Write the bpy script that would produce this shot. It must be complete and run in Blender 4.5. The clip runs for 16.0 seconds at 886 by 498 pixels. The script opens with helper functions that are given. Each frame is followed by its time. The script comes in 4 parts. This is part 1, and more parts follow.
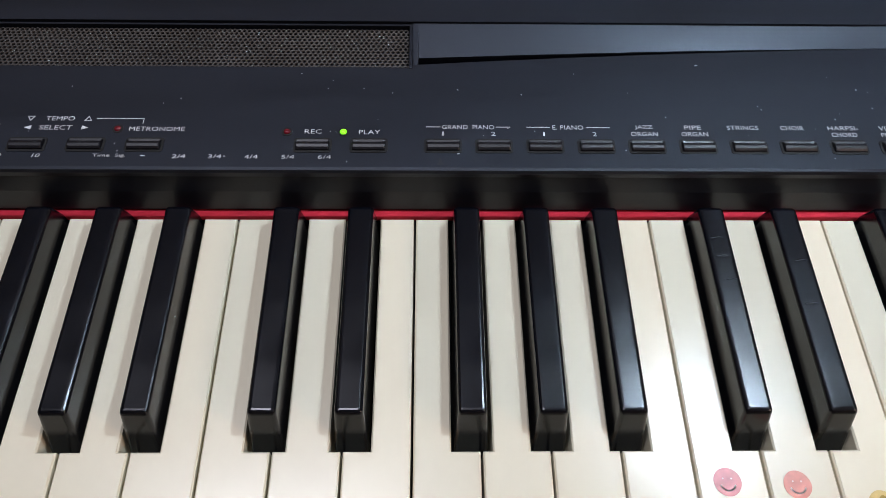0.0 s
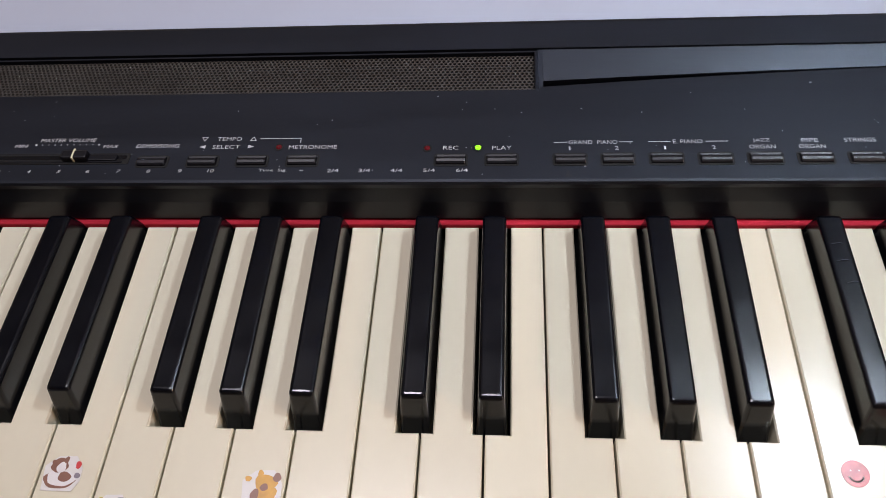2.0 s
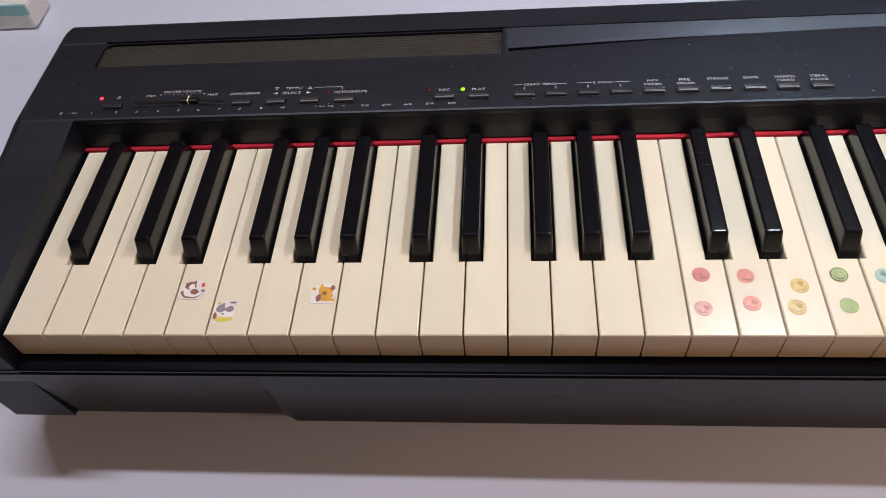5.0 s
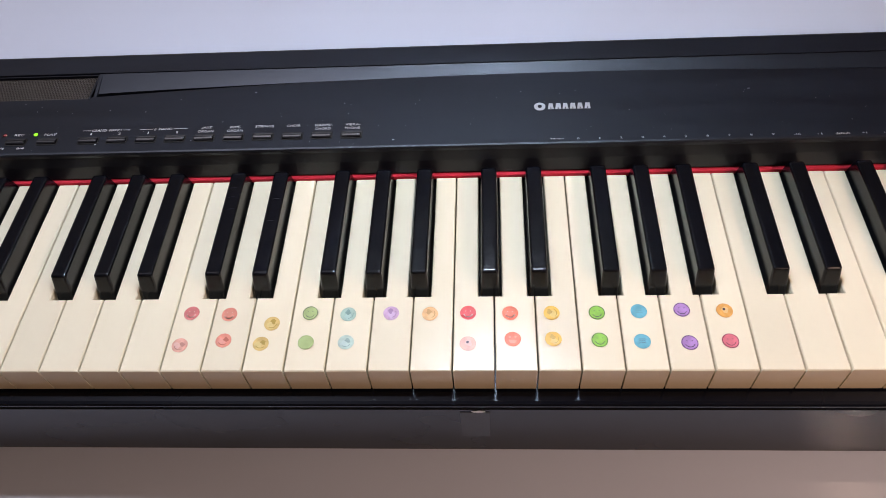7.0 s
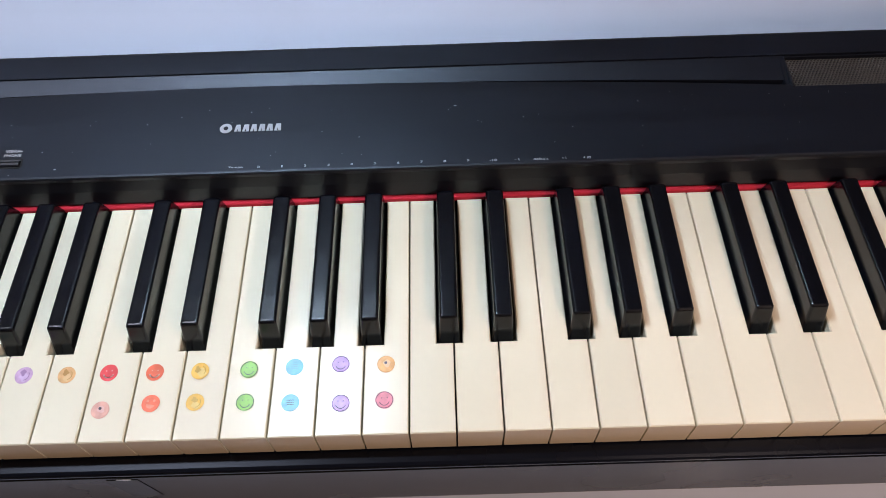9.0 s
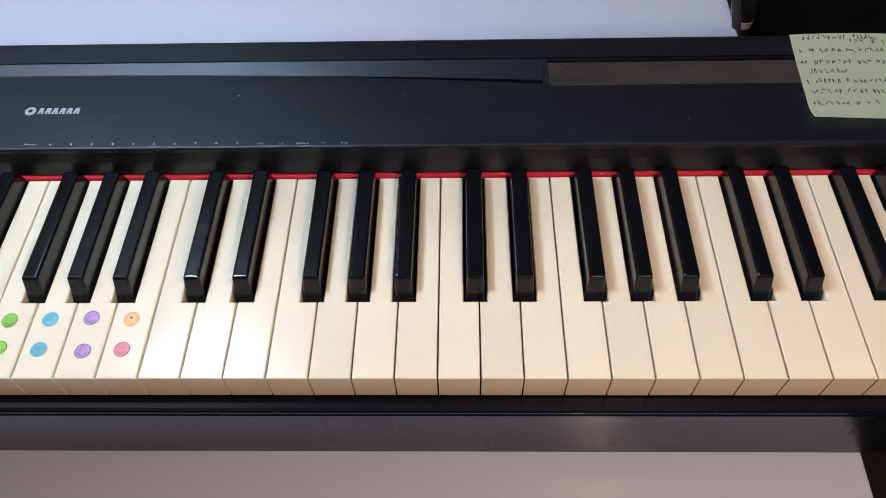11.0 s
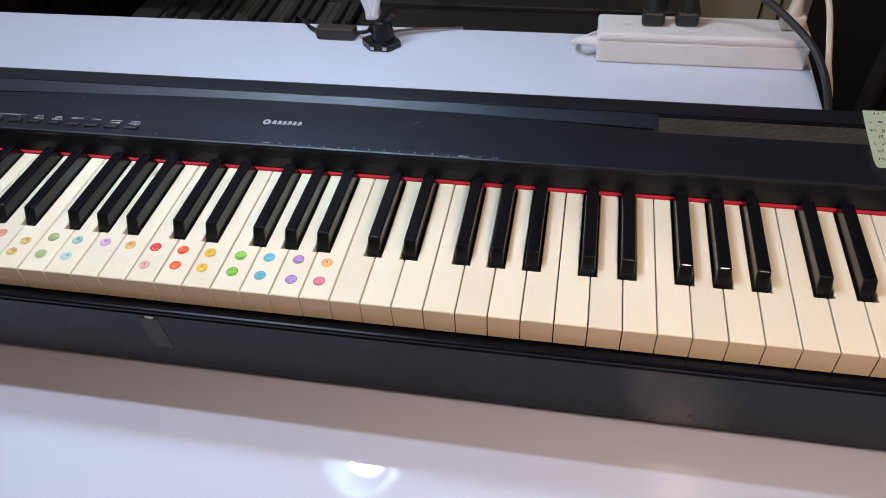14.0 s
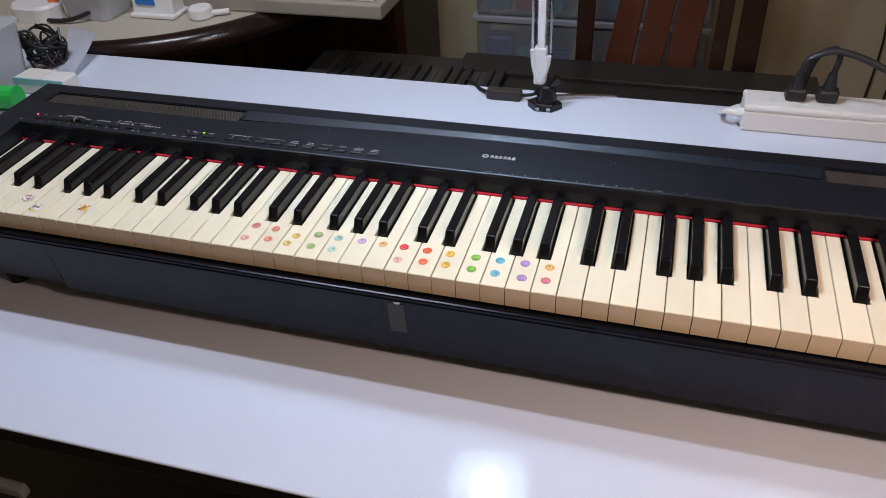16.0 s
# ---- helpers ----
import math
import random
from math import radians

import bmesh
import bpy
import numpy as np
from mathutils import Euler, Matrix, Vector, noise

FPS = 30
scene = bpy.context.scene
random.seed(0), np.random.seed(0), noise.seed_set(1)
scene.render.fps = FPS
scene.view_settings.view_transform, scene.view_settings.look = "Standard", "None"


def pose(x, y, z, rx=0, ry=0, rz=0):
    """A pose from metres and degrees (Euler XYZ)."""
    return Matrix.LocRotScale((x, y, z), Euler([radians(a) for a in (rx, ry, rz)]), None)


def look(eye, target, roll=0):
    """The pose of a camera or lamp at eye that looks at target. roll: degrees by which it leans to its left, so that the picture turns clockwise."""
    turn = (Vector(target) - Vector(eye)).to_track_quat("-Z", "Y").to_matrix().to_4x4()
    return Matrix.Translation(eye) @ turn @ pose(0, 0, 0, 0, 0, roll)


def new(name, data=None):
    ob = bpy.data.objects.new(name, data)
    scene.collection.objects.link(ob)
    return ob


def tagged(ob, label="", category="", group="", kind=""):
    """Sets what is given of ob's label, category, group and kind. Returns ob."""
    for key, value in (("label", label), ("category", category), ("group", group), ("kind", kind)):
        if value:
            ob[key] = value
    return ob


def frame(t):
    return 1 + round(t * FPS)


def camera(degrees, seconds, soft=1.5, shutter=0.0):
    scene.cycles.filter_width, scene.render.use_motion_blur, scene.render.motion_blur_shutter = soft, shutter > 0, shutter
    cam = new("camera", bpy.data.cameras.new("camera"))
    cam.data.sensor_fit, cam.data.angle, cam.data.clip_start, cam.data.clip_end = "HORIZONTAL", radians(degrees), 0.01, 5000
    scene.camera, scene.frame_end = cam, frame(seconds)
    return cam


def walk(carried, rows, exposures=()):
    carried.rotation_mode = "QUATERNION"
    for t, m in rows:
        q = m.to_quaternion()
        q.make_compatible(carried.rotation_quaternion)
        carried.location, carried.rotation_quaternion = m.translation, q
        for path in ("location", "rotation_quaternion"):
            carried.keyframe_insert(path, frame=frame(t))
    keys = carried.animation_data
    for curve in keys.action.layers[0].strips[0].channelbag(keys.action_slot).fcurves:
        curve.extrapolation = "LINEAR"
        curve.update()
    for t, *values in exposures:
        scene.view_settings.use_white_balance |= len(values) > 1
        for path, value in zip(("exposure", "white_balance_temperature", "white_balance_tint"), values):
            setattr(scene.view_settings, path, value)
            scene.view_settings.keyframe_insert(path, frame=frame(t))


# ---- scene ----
cam = camera(61.6, 16.0, soft=0.9)
PATH = [
    (0, (0.288, -0.025, 1.087), (0.323, 1.029, -0.612), 1.7),
    (0.5, (0.293, -0.021, 1.084), (0.231, 1.049, -0.604), -3.0),
    (1, (0.287, -0.027, 1.09), (0.169, 1.058, -0.587), -5.7),
    (1.5, (0.276, -0.034, 1.095), (0.131, 1.064, -0.57), -6.4),
    (2, (0.267, -0.049, 1.103), (0.093, 1.075, -0.542), -7.0),
    (2.5, (0.26, -0.065, 1.119), (0.07, 1.084, -0.508), -7.0),
    (3, (0.245, -0.085, 1.137), (0.03, 1.085, -0.471), -7.5),
    (5.5, (0.326, -0.21, 1.199), (0.141, 1.002, -0.381), -7.8),
    (6, (0.408, -0.21, 1.22), (0.243, 0.97, -0.387), -7.3),
    (6.5, (0.505, -0.206, 1.212), (0.336, 0.978, -0.391), -7.2),
    (7, (0.563, -0.191, 1.203), (0.432, 1.012, -0.389), -5.7),
    (7.5, (0.603, -0.173, 1.195), (0.51, 1.025, -0.404), -4.6),
    (8, (0.652, -0.14, 1.197), (0.574, 1.001, -0.443), -4.9),
    (8.5, (0.681, -0.125, 1.194), (0.643, 0.987, -0.468), -3.5),
    (9, (0.727, -0.123, 1.195), (0.713, 0.966, -0.483), -2.4),
    (9.5, (0.781, -0.129, 1.195), (0.767, 0.956, -0.485), -2.2),
    (10, (0.821, -0.137, 1.19), (0.796, 0.963, -0.481), -2.5),
    (12.5, (0.94, -0.252, 1.241), (0.795, 1.019, -0.296), -2.2),
    (13, (0.945, -0.276, 1.235), (0.745, 1.045, -0.252), -2.6),
    (13.5, (0.915, -0.309, 1.24), (0.651, 1.063, -0.191), -3.2),
    (14, (0.875, -0.339, 1.244), (0.544, 1.053, -0.153), -4.4),
    (14.5, (0.837, -0.386, 1.254), (0.463, 1.019, -0.119), -4.7),
    (15, (0.82, -0.434, 1.267), (0.388, 1.003, -0.055), -5.4),
    (15.5, (0.811, -0.462, 1.271), (0.334, 0.996, -0.011), -5.8),
    (16, (0.769, -0.499, 1.288), (0.268, 0.993, 0.054), -3.7),
]
walk(cam, [(t, look(eye, target, roll)) for t, eye, target, roll in PATH], [(0, -0.10, 6300, 12), (3, -0.08, 7000, 18), (6, 0.06, 7100, 18), (6.8, 0.03, 6700, 16), (8.5, -0.07, 6150, 12), (10, -0.05, 6050, 10),
                                                                      (12.5, 0.07, 6000, 10), (16, 0.08, 6250, 10)])

# ---- light ----
world = bpy.data.worlds.new("room_world")
world.use_nodes = True
scene.world = world
world.node_tree.nodes["Background"].inputs[0].default_value = (0.9, 0.8, 0.7, 1)
world.node_tree.nodes["Background"].inputs[1].default_value = 0.02
LAMP = Vector((0.565, 0.222, 1.345))
LAMP_POWER = 204.0
WARM = Vector((1.08, -0.33, 1.30))
WARM_POWER = 11.5
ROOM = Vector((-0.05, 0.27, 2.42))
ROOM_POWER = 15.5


def lamp_light(name, kind, at, watts, colour, size):
    data = bpy.data.lights.new(name, kind)
    data.energy, data.color = watts, colour
    if kind == "AREA":
        data.shape, data.size, data.size_y = "RECTANGLE", size, 0.05
    else:
        data.shadow_soft_size = size
    ob = new(name, data)
    ob.location = at
    return ob


lamp_light("ceiling_bulb_light", "POINT", WARM, WARM_POWER, (1.0, 0.71, 0.55), 0.03)
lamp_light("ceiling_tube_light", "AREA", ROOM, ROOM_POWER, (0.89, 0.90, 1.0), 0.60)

# ---- materials ----


def mat(name, col, rough=0.5, var=0.08, scale=12.0, fine=0.05, fscale=220.0, bump=0.05, rvar=0.1, metal=0.0, coat=0.0,
        emit=0.0, spec=0.5, alpha_trans=0.0, ior=1.45, random=0.0, tint=(1.0, 1.0, 1.0), streak=0):
    m = bpy.data.materials.new(name)
    m.use_nodes = True
    nt = m.node_tree
    n, l = nt.nodes, nt.links
    b = n["Principled BSDF"]
    geo = n.new("ShaderNodeTexCoord")
    big = n.new("ShaderNodeTexNoise")
    big.inputs["Scale"].default_value, big.inputs["Detail"].default_value = scale, 4
    small = n.new("ShaderNodeTexNoise")
    small.inputs["Scale"].default_value, small.inputs["Detail"].default_value = fscale, 3
    if streak:
        stretch = n.new("ShaderNodeMapping")
        stretch.inputs["Scale"].default_value = (1, streak, 1)
        l.new(geo.outputs["Object"], stretch.inputs["Vector"])
        l.new(stretch.outputs[0], big.inputs["Vector"])
    else:
        l.new(geo.outputs["Object"], big.inputs["Vector"])
    l.new(geo.outputs["Object"], small.inputs["Vector"])
    add = n.new("ShaderNodeMath")
    add.operation = "MULTIPLY_ADD"
    l.new(big.outputs["Fac"], add.inputs[0])
    add.inputs[1].default_value = 2 * var
    add.inputs[2].default_value = 1 - var
    add2 = n.new("ShaderNodeMath")
    add2.operation = "MULTIPLY_ADD"
    l.new(small.outputs["Fac"], add2.inputs[0])
    add2.inputs[1].default_value = 2 * fine
    l.new(add.outputs[0], add2.inputs[2])
    sub = n.new("ShaderNodeMath")
    sub.operation = "SUBTRACT"
    l.new(add2.outputs[0], sub.inputs[0])
    sub.inputs[1].default_value = fine
    last = sub
    if random:
        info = n.new("ShaderNodeObjectInfo")
        r = n.new("ShaderNodeMath")
        r.operation = "MULTIPLY_ADD"
        l.new(info.outputs["Random"], r.inputs[0])
        r.inputs[1].default_value = -random
        l.new(sub.outputs[0], r.inputs[2])
        last = r
    mul = n.new("ShaderNodeVectorMath")
    mul.operation = "SCALE"
    mul.inputs[0].default_value = col
    l.new(last.outputs[0], mul.inputs["Scale"])
    l.new(mul.outputs[0], b.inputs["Base Color"])
    rr = n.new("ShaderNodeMath")
    rr.operation = "MULTIPLY_ADD"
    rr.use_clamp = True
    l.new(big.outputs["Fac"], rr.inputs[0])
    rr.inputs[1].default_value = 2 * rvar
    rr.inputs[2].default_value = rough - rvar
    l.new(rr.outputs[0], b.inputs["Roughness"])
    if bump:
        bp = n.new("ShaderNodeBump")
        bp.inputs["Strength"].default_value = bump
        bp.inputs["Distance"].default_value = 0.0005
        l.new(small.outputs["Fac"], bp.inputs["Height"])
        l.new(bp.outputs[0], b.inputs["Normal"])
    b.inputs["Metallic"].default_value = metal
    b.inputs["Coat Weight"].default_value = coat
    b.inputs["Coat Roughness"].default_value = 0.08
    b.inputs["Specular IOR Level"].default_value = spec
    b.inputs["IOR"].default_value = ior
    b.inputs["Specular Tint"].default_value = (*tint, 1)
    b.inputs["Transmission Weight"].default_value = alpha_trans
    if emit:
        b.inputs["Emission Color"].default_value = (*col, 1)
        b.inputs["Emission Strength"].default_value = emit
    return m


M_CASE = mat("case_plastic", (0.0020, 0.0029, 0.0068), 0.49, 0.3, 6, 0.12, 900, 0.06, 0.10, spec=0.66, tint=(0.80, 0.87, 1.0), streak=14)
M_RAIL = mat("rail_plastic", (0.0022, 0.0029, 0.0065), 0.27, 0.15, 9, 0.10, 900, 0.03, 0.05, spec=0.30, tint=(0.8, 0.88, 1.0))
M_GLOSS = mat("glossy_black", (0.008, 0.008, 0.010), 0.22, 0.1, 9, 0.05, 700, 0.02, 0.05)
M_WHITE = mat("ivory_plastic", (0.77, 0.705, 0.54), 0.24, 0.05, 14, 0.015, 300, 0.0, 0.03, random=0.09)
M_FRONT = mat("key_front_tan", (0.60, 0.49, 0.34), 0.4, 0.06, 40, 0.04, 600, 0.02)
M_BLACK = mat("black_key_plastic", (0.002, 0.0026, 0.005), 0.22, 0.3, 60, 0.1, 300, 0.01, 0.09)
M_FELT = mat("red_felt", (0.42, 0.012, 0.028), 0.95, 0.15, 60, 0.3, 2500, 0.6, 0.02)
M_FALL = mat("fallboard_black", (0.005, 0.006, 0.010), 0.36, 0.2, 14, 0.1, 700, 0.05, 0.08, spec=0.45)
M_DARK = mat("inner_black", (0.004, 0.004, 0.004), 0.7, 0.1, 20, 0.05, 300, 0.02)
M_GRILLE = mat("grille_metal", (0.105, 0.096, 0.09), 0.36, 0.35, 40, 0.25, 500, 0.05, 0.1, metal=0.45)
M_PRINT = mat("print_white", (0.62, 0.63, 0.66), 0.6, 0.1, 60, 0.15, 1500, 0.0)
M_SILVER = mat("logo_silver", (0.62, 0.64, 0.68), 0.35, 0.05, 60, 0.05, 900, 0.0, 0.05, metal=0.6)
M_TABLE = mat("white_laminate", (0.60, 0.645, 0.765), 0.03, 0.02, 5, 0.008, 200, 0.0, 0.0)
M_FLOOR = mat("dark_floor", (0.03, 0.025, 0.02), 0.5, 0.3, 3, 0.1, 80, 0.05)
M_WALL = mat("ochre_wall", (0.52, 0.44, 0.29), 0.85, 0.1, 3, 0.05, 90, 0.1)

# ---- mesh helpers ----
PITCH, KEY_Z, TABLE_Z, PANEL_Z = 0.0235, 0.84, 0.735, 0.863


def part(name, bm, material, parent=None, label="", smooth=False):
    me = bpy.data.meshes.new(name)
    bmesh.ops.recalc_face_normals(bm, faces=bm.faces)
    bm.to_mesh(me)
    bm.free()
    me.materials.append(material)
    if smooth:
        me.shade_smooth()
    ob = new(name, me)
    ob.parent = parent
    if label:
        tagged(ob, label)
    return ob


def thing(name, label, category, group="", kind="", at=(0, 0, 0)):
    ob = new(name)
    ob.location = at
    ob.empty_display_size = 0.02
    return tagged(ob, label, category, group, kind)


def bx(x0, x1, y0, y1, z0, z1, bevel=0.0, seg=2, bm=None):
    bm = bm or bmesh.new()
    r = bmesh.ops.create_cube(bm, size=1)
    bmesh.ops.transform(bm, verts=r["verts"], matrix=Matrix.Translation(((x0 + x1) / 2, (y0 + y1) / 2, (z0 + z1) / 2)) @ Matrix.Diagonal((x1 - x0, y1 - y0, z1 - z0, 1)))
    if bevel:
        edges = {e for v in r["verts"] for e in v.link_edges}
        bmesh.ops.bevel(bm, geom=list(edges), offset=bevel, segments=seg, affect="EDGES", profile=0.5)
    return bm


def prism(profile, x0, x1, bevel=0.0, seg=2, bm=None):
    """A (y, z) outline drawn along x."""
    bm = bm or bmesh.new()
    a = [bm.verts.new((x0, y, z)) for y, z in profile]
    b = [bm.verts.new((x1, y, z)) for y, z in profile]
    n = len(a)
    for i in range(n):
        bm.faces.new((a[i], a[(i + 1) % n], b[(i + 1) % n], b[i]))
    bm.faces.new(a)
    bm.faces.new(b[::-1])
    if bevel:
        bmesh.ops.bevel(bm, geom=bm.edges[:], offset=bevel, segments=seg, affect="EDGES", profile=0.5)
    return bm


def slab(outline, z0, z1, bm=None, rim=0.0):
    """A flat (x, y) outline with thickness; rim rounds its upper edge."""
    bm = bm or bmesh.new()
    rings = [[bm.verts.new((x, y, z0)) for x, y in outline]]
    if rim:
        rings.append([bm.verts.new((x, y, z1 - rim)) for x, y in outline])
        outline = inset(outline, rim * 0.8)
    rings.append([bm.verts.new((x, y, z1)) for x, y in outline])
    n = len(outline)
    for a, b in zip(rings, rings[1:]):
        for i in range(n):
            bm.faces.new((a[i], a[(i + 1) % n], b[(i + 1) % n], b[i]))
    bm.faces.new(rings[-1])
    bm.faces.new(rings[0][::-1])
    return bm


def inset(outline, d):
    """The outline, given anticlockwise, moved inwards by d."""
    out, n = [], len(outline)
    for i in range(n):
        p, q, r = (Vector(outline[k % n]) for k in (i - 1, i, i + 1))
        a, b = (q - p).normalized(), (r - q).normalized()
        na, nb = Vector((-a.y, a.x)), Vector((-b.y, b.x))
        m = na + nb
        out.append(tuple(q + m * (d / max(0.2, m.dot(na)))))
    return out


def cyl(at, r0, r1, h, seg=24, bm=None, turn=None, bevel=0.0):
    bm = bm or bmesh.new()
    r = bmesh.ops.create_cone(bm, cap_ends=True, segments=seg, radius1=r0, radius2=r1, depth=h)
    m = Matrix.Translation(at) @ (turn or Matrix()) @ Matrix.Translation((0, 0, h / 2))
    bmesh.ops.transform(bm, verts=r["verts"], matrix=m)
    if bevel:
        edges = [e for e in {e for v in r["verts"] for e in v.link_edges} if e.calc_face_angle(0) > 1]
        bmesh.ops.bevel(bm, geom=edges, offset=bevel, segments=2, affect="EDGES", profile=0.5)
    return bm


def ball(at, r, scale=(1, 1, 1), bm=None, seg=16):
    bm = bm or bmesh.new()
    v = bmesh.ops.create_uvsphere(bm, u_segments=seg, v_segments=seg // 2, radius=r)["verts"]
    bmesh.ops.transform(bm, verts=v, matrix=Matrix.Translation(at) @ Matrix.Diagonal((*scale, 1)))
    return bm


def tube(points, radius, seg=8, steps=6, bm=None, flat=1.0):
    """A round cord through the points."""
    bm = bm or bmesh.new()
    pts = [Vector(p) for p in points]
    line = []
    for i in range(len(pts) - 1):
        p0, p1, p2, p3 = pts[max(0, i - 1)], pts[i], pts[i + 1], pts[min(len(pts) - 1, i + 2)]
        for k in range(steps):
            t = k / steps
            line.append(0.5 * ((2 * p1) + (p2 - p0) * t + (2 * p0 - 5 * p1 + 4 * p2 - p3) * t * t + (3 * p1 - p0 - 3 * p2 + p3) * t ** 3))
    line.append(pts[-1])
    rings, up = [], Vector((0.13, 0.21, 0.97))
    for i, p in enumerate(line):
        d = (line[min(i + 1, len(line) - 1)] - line[max(i - 1, 0)]).normalized()
        u = d.cross(up).normalized()
        v = u.cross(d).normalized()
        rings.append([bm.verts.new(p + radius * (math.cos(a) * u + flat * math.sin(a) * v)) for a in (2 * math.pi * k / seg for k in range(seg))])
    for a, b in zip(rings, rings[1:]):
        for k in range(seg):
            bm.faces.new((a[k], a[(k + 1) % seg], b[(k + 1) % seg], b[k]))
    bm.faces.new(rings[0][::-1])
    bm.faces.new(rings[-1])
    return bm


def disc_points(cx, cy, r, n=28, a0=0.0, a1=2 * math.pi, wob=0.0):
    return [(cx + r * (1 + wob * math.sin(3 * a + cx * 99)) * math.cos(a), cy + r * (1 + wob * math.cos(2 * a + cy * 77)) * math.sin(a)) for a in (a0 + (a1 - a0) * k / n for k in range(n))]


def stroke(points, width, z0, z1, bm=None):
    """A flat drawn line of even width."""
    bm = bm or bmesh.new()
    for (xa, ya), (xb, yb) in zip(points, points[1:]):
        d = Vector((xb - xa, yb - ya)).normalized() * width / 2
        n = Vector((-d.y, d.x))
        q = [(xa - d.x - n.x, ya - d.y - n.y), (xb + d.x - n.x, yb + d.y - n.y), (xb + d.x + n.x, yb + d.y + n.y), (xa - d.x + n.x, ya - d.y + n.y)]
        slab(q, z0, z1, bm)
    return bm


def written(text, x, y, width, height, z, parent, material, name="printed_word", shear=0.0, label=""):
    """Words in the built-in font, centred at x, y, stretched to a width and capital height."""
    cu = bpy.data.curves.new(name, "FONT")
    cu.body, cu.align_x, cu.align_y, cu.resolution_u, cu.shear = text, "CENTER", "CENTER", 3, shear
    cu.extrude, cu.offset = 0.01, -0.012
    tmp = bpy.data.objects.new(name, cu)
    scene.collection.objects.link(tmp)
    me = bpy.data.meshes.new_from_object(tmp.evaluated_get(bpy.context.evaluated_depsgraph_get()))
    bpy.data.objects.remove(tmp)
    bpy.data.curves.remove(cu)
    co = np.array([v.co for v in me.vertices])
    lo, hi = co.min(0), co.max(0)
    sx = width / (hi[0] - lo[0])
    sy = height / (hi[1] - lo[1]) if not any(c in text for c in "gjpqy") else height / 0.95
    for v in me.vertices:
        v.co = ((v.co.x - (lo[0] + hi[0]) / 2) * sx, (v.co.y - (lo[1] + hi[1]) / 2) * sy, v.co.z * 0.006)
    me.materials.clear()
    me.materials.append(material)
    ob = new(name, me)
    ob.location = (x, y, z)
    ob.parent = parent
    if label:
        tagged(ob, label)
    return ob


# ---- room ----
RX0, RX1, RY0, RY1, RZ = -1.7, 2.6, -1.9, 1.75, 2.5
tagged(part("floor", bx(RX0, RX1, RY0, RY1, -0.1, 0, 0), M_FLOOR), "dark worn floor under the tables", "floor", kind="structure")
M_CEIL = mat("ceiling_paint", (0.5, 0.46, 0.4), 0.9, 0.06, 2, 0.03, 60, 0.05)
tagged(part("ceiling", bx(RX0, RX1, RY0, RY1, RZ, RZ + 0.1), M_CEIL), "plain painted ceiling", "ceiling", kind="structure")
for nm, a in (("wall_north", (RX0 - 0.1, RX1 + 0.1, RY1, RY1 + 0.1)), ("wall_south", (RX0 - 0.1, RX1 + 0.1, RY0 - 0.1, RY0)),
              ("wall_west", (RX0 - 0.1, RX0, RY0, RY1)), ("wall_east", (RX1, RX1 + 0.1, RY0, RY1))):
    tagged(part(nm, bx(*a, -0.1, RZ + 0.1), M_WALL), "dull ochre painted wall", "wall", kind="structure")

# ---- the white table ----
M_LEG = mat("table_steel", (0.25, 0.25, 0.26), 0.4, 0.1, 20, 0.05, 300, 0.02, metal=0.8)
table = thing("table", "white laminate table with a glossy top carrying the piano", "table", at=(0.45, 0.2, 0))
TX0, TX1, TY0, TY1 = -0.46, 1.153, -0.168, 0.600


def table_at(y):
    """The height of the table's top, which rises a little towards the wall."""
    return 0.7095 + 0.0472 * y


def under(ob, parent):
    ob.parent = parent
    ob.matrix_parent_inverse = Matrix.Translation(-parent.location)
    return ob


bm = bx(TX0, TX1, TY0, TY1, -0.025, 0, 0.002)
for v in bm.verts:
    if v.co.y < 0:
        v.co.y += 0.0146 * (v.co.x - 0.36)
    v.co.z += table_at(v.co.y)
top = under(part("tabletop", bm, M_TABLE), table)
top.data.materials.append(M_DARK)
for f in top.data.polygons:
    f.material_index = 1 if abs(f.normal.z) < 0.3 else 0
for lx in (TX0 + 0.06, TX1 - 0.06):
    for ly in (TY0 + 0.06, TY1 - 0.06):
        under(part("leg", cyl((lx, ly, 0), 0.016, 0.016, table_at(ly) - 0.024), M_LEG, smooth=False), table)

# ---- the digital piano ----
piano = thing("digital_piano", "black digital piano with ivory keys lying on the white table", "piano", at=(0.611, 0.12, table_at(0.12)))


def pp(name, bm, material, label="", smooth=False):
    return under(part(name, bm, material, None, label, smooth), piano)


CX0, CX1 = -0.0395, 1.2615
IX0, IX1 = -0.0022, 1.2242
GY0, GY1, GRY0, GRY1 = 0.2025, 0.2282, 0.2292, 0.2306
GL, GR = (-0.006, 0.2806), (0.9405, 1.2285)


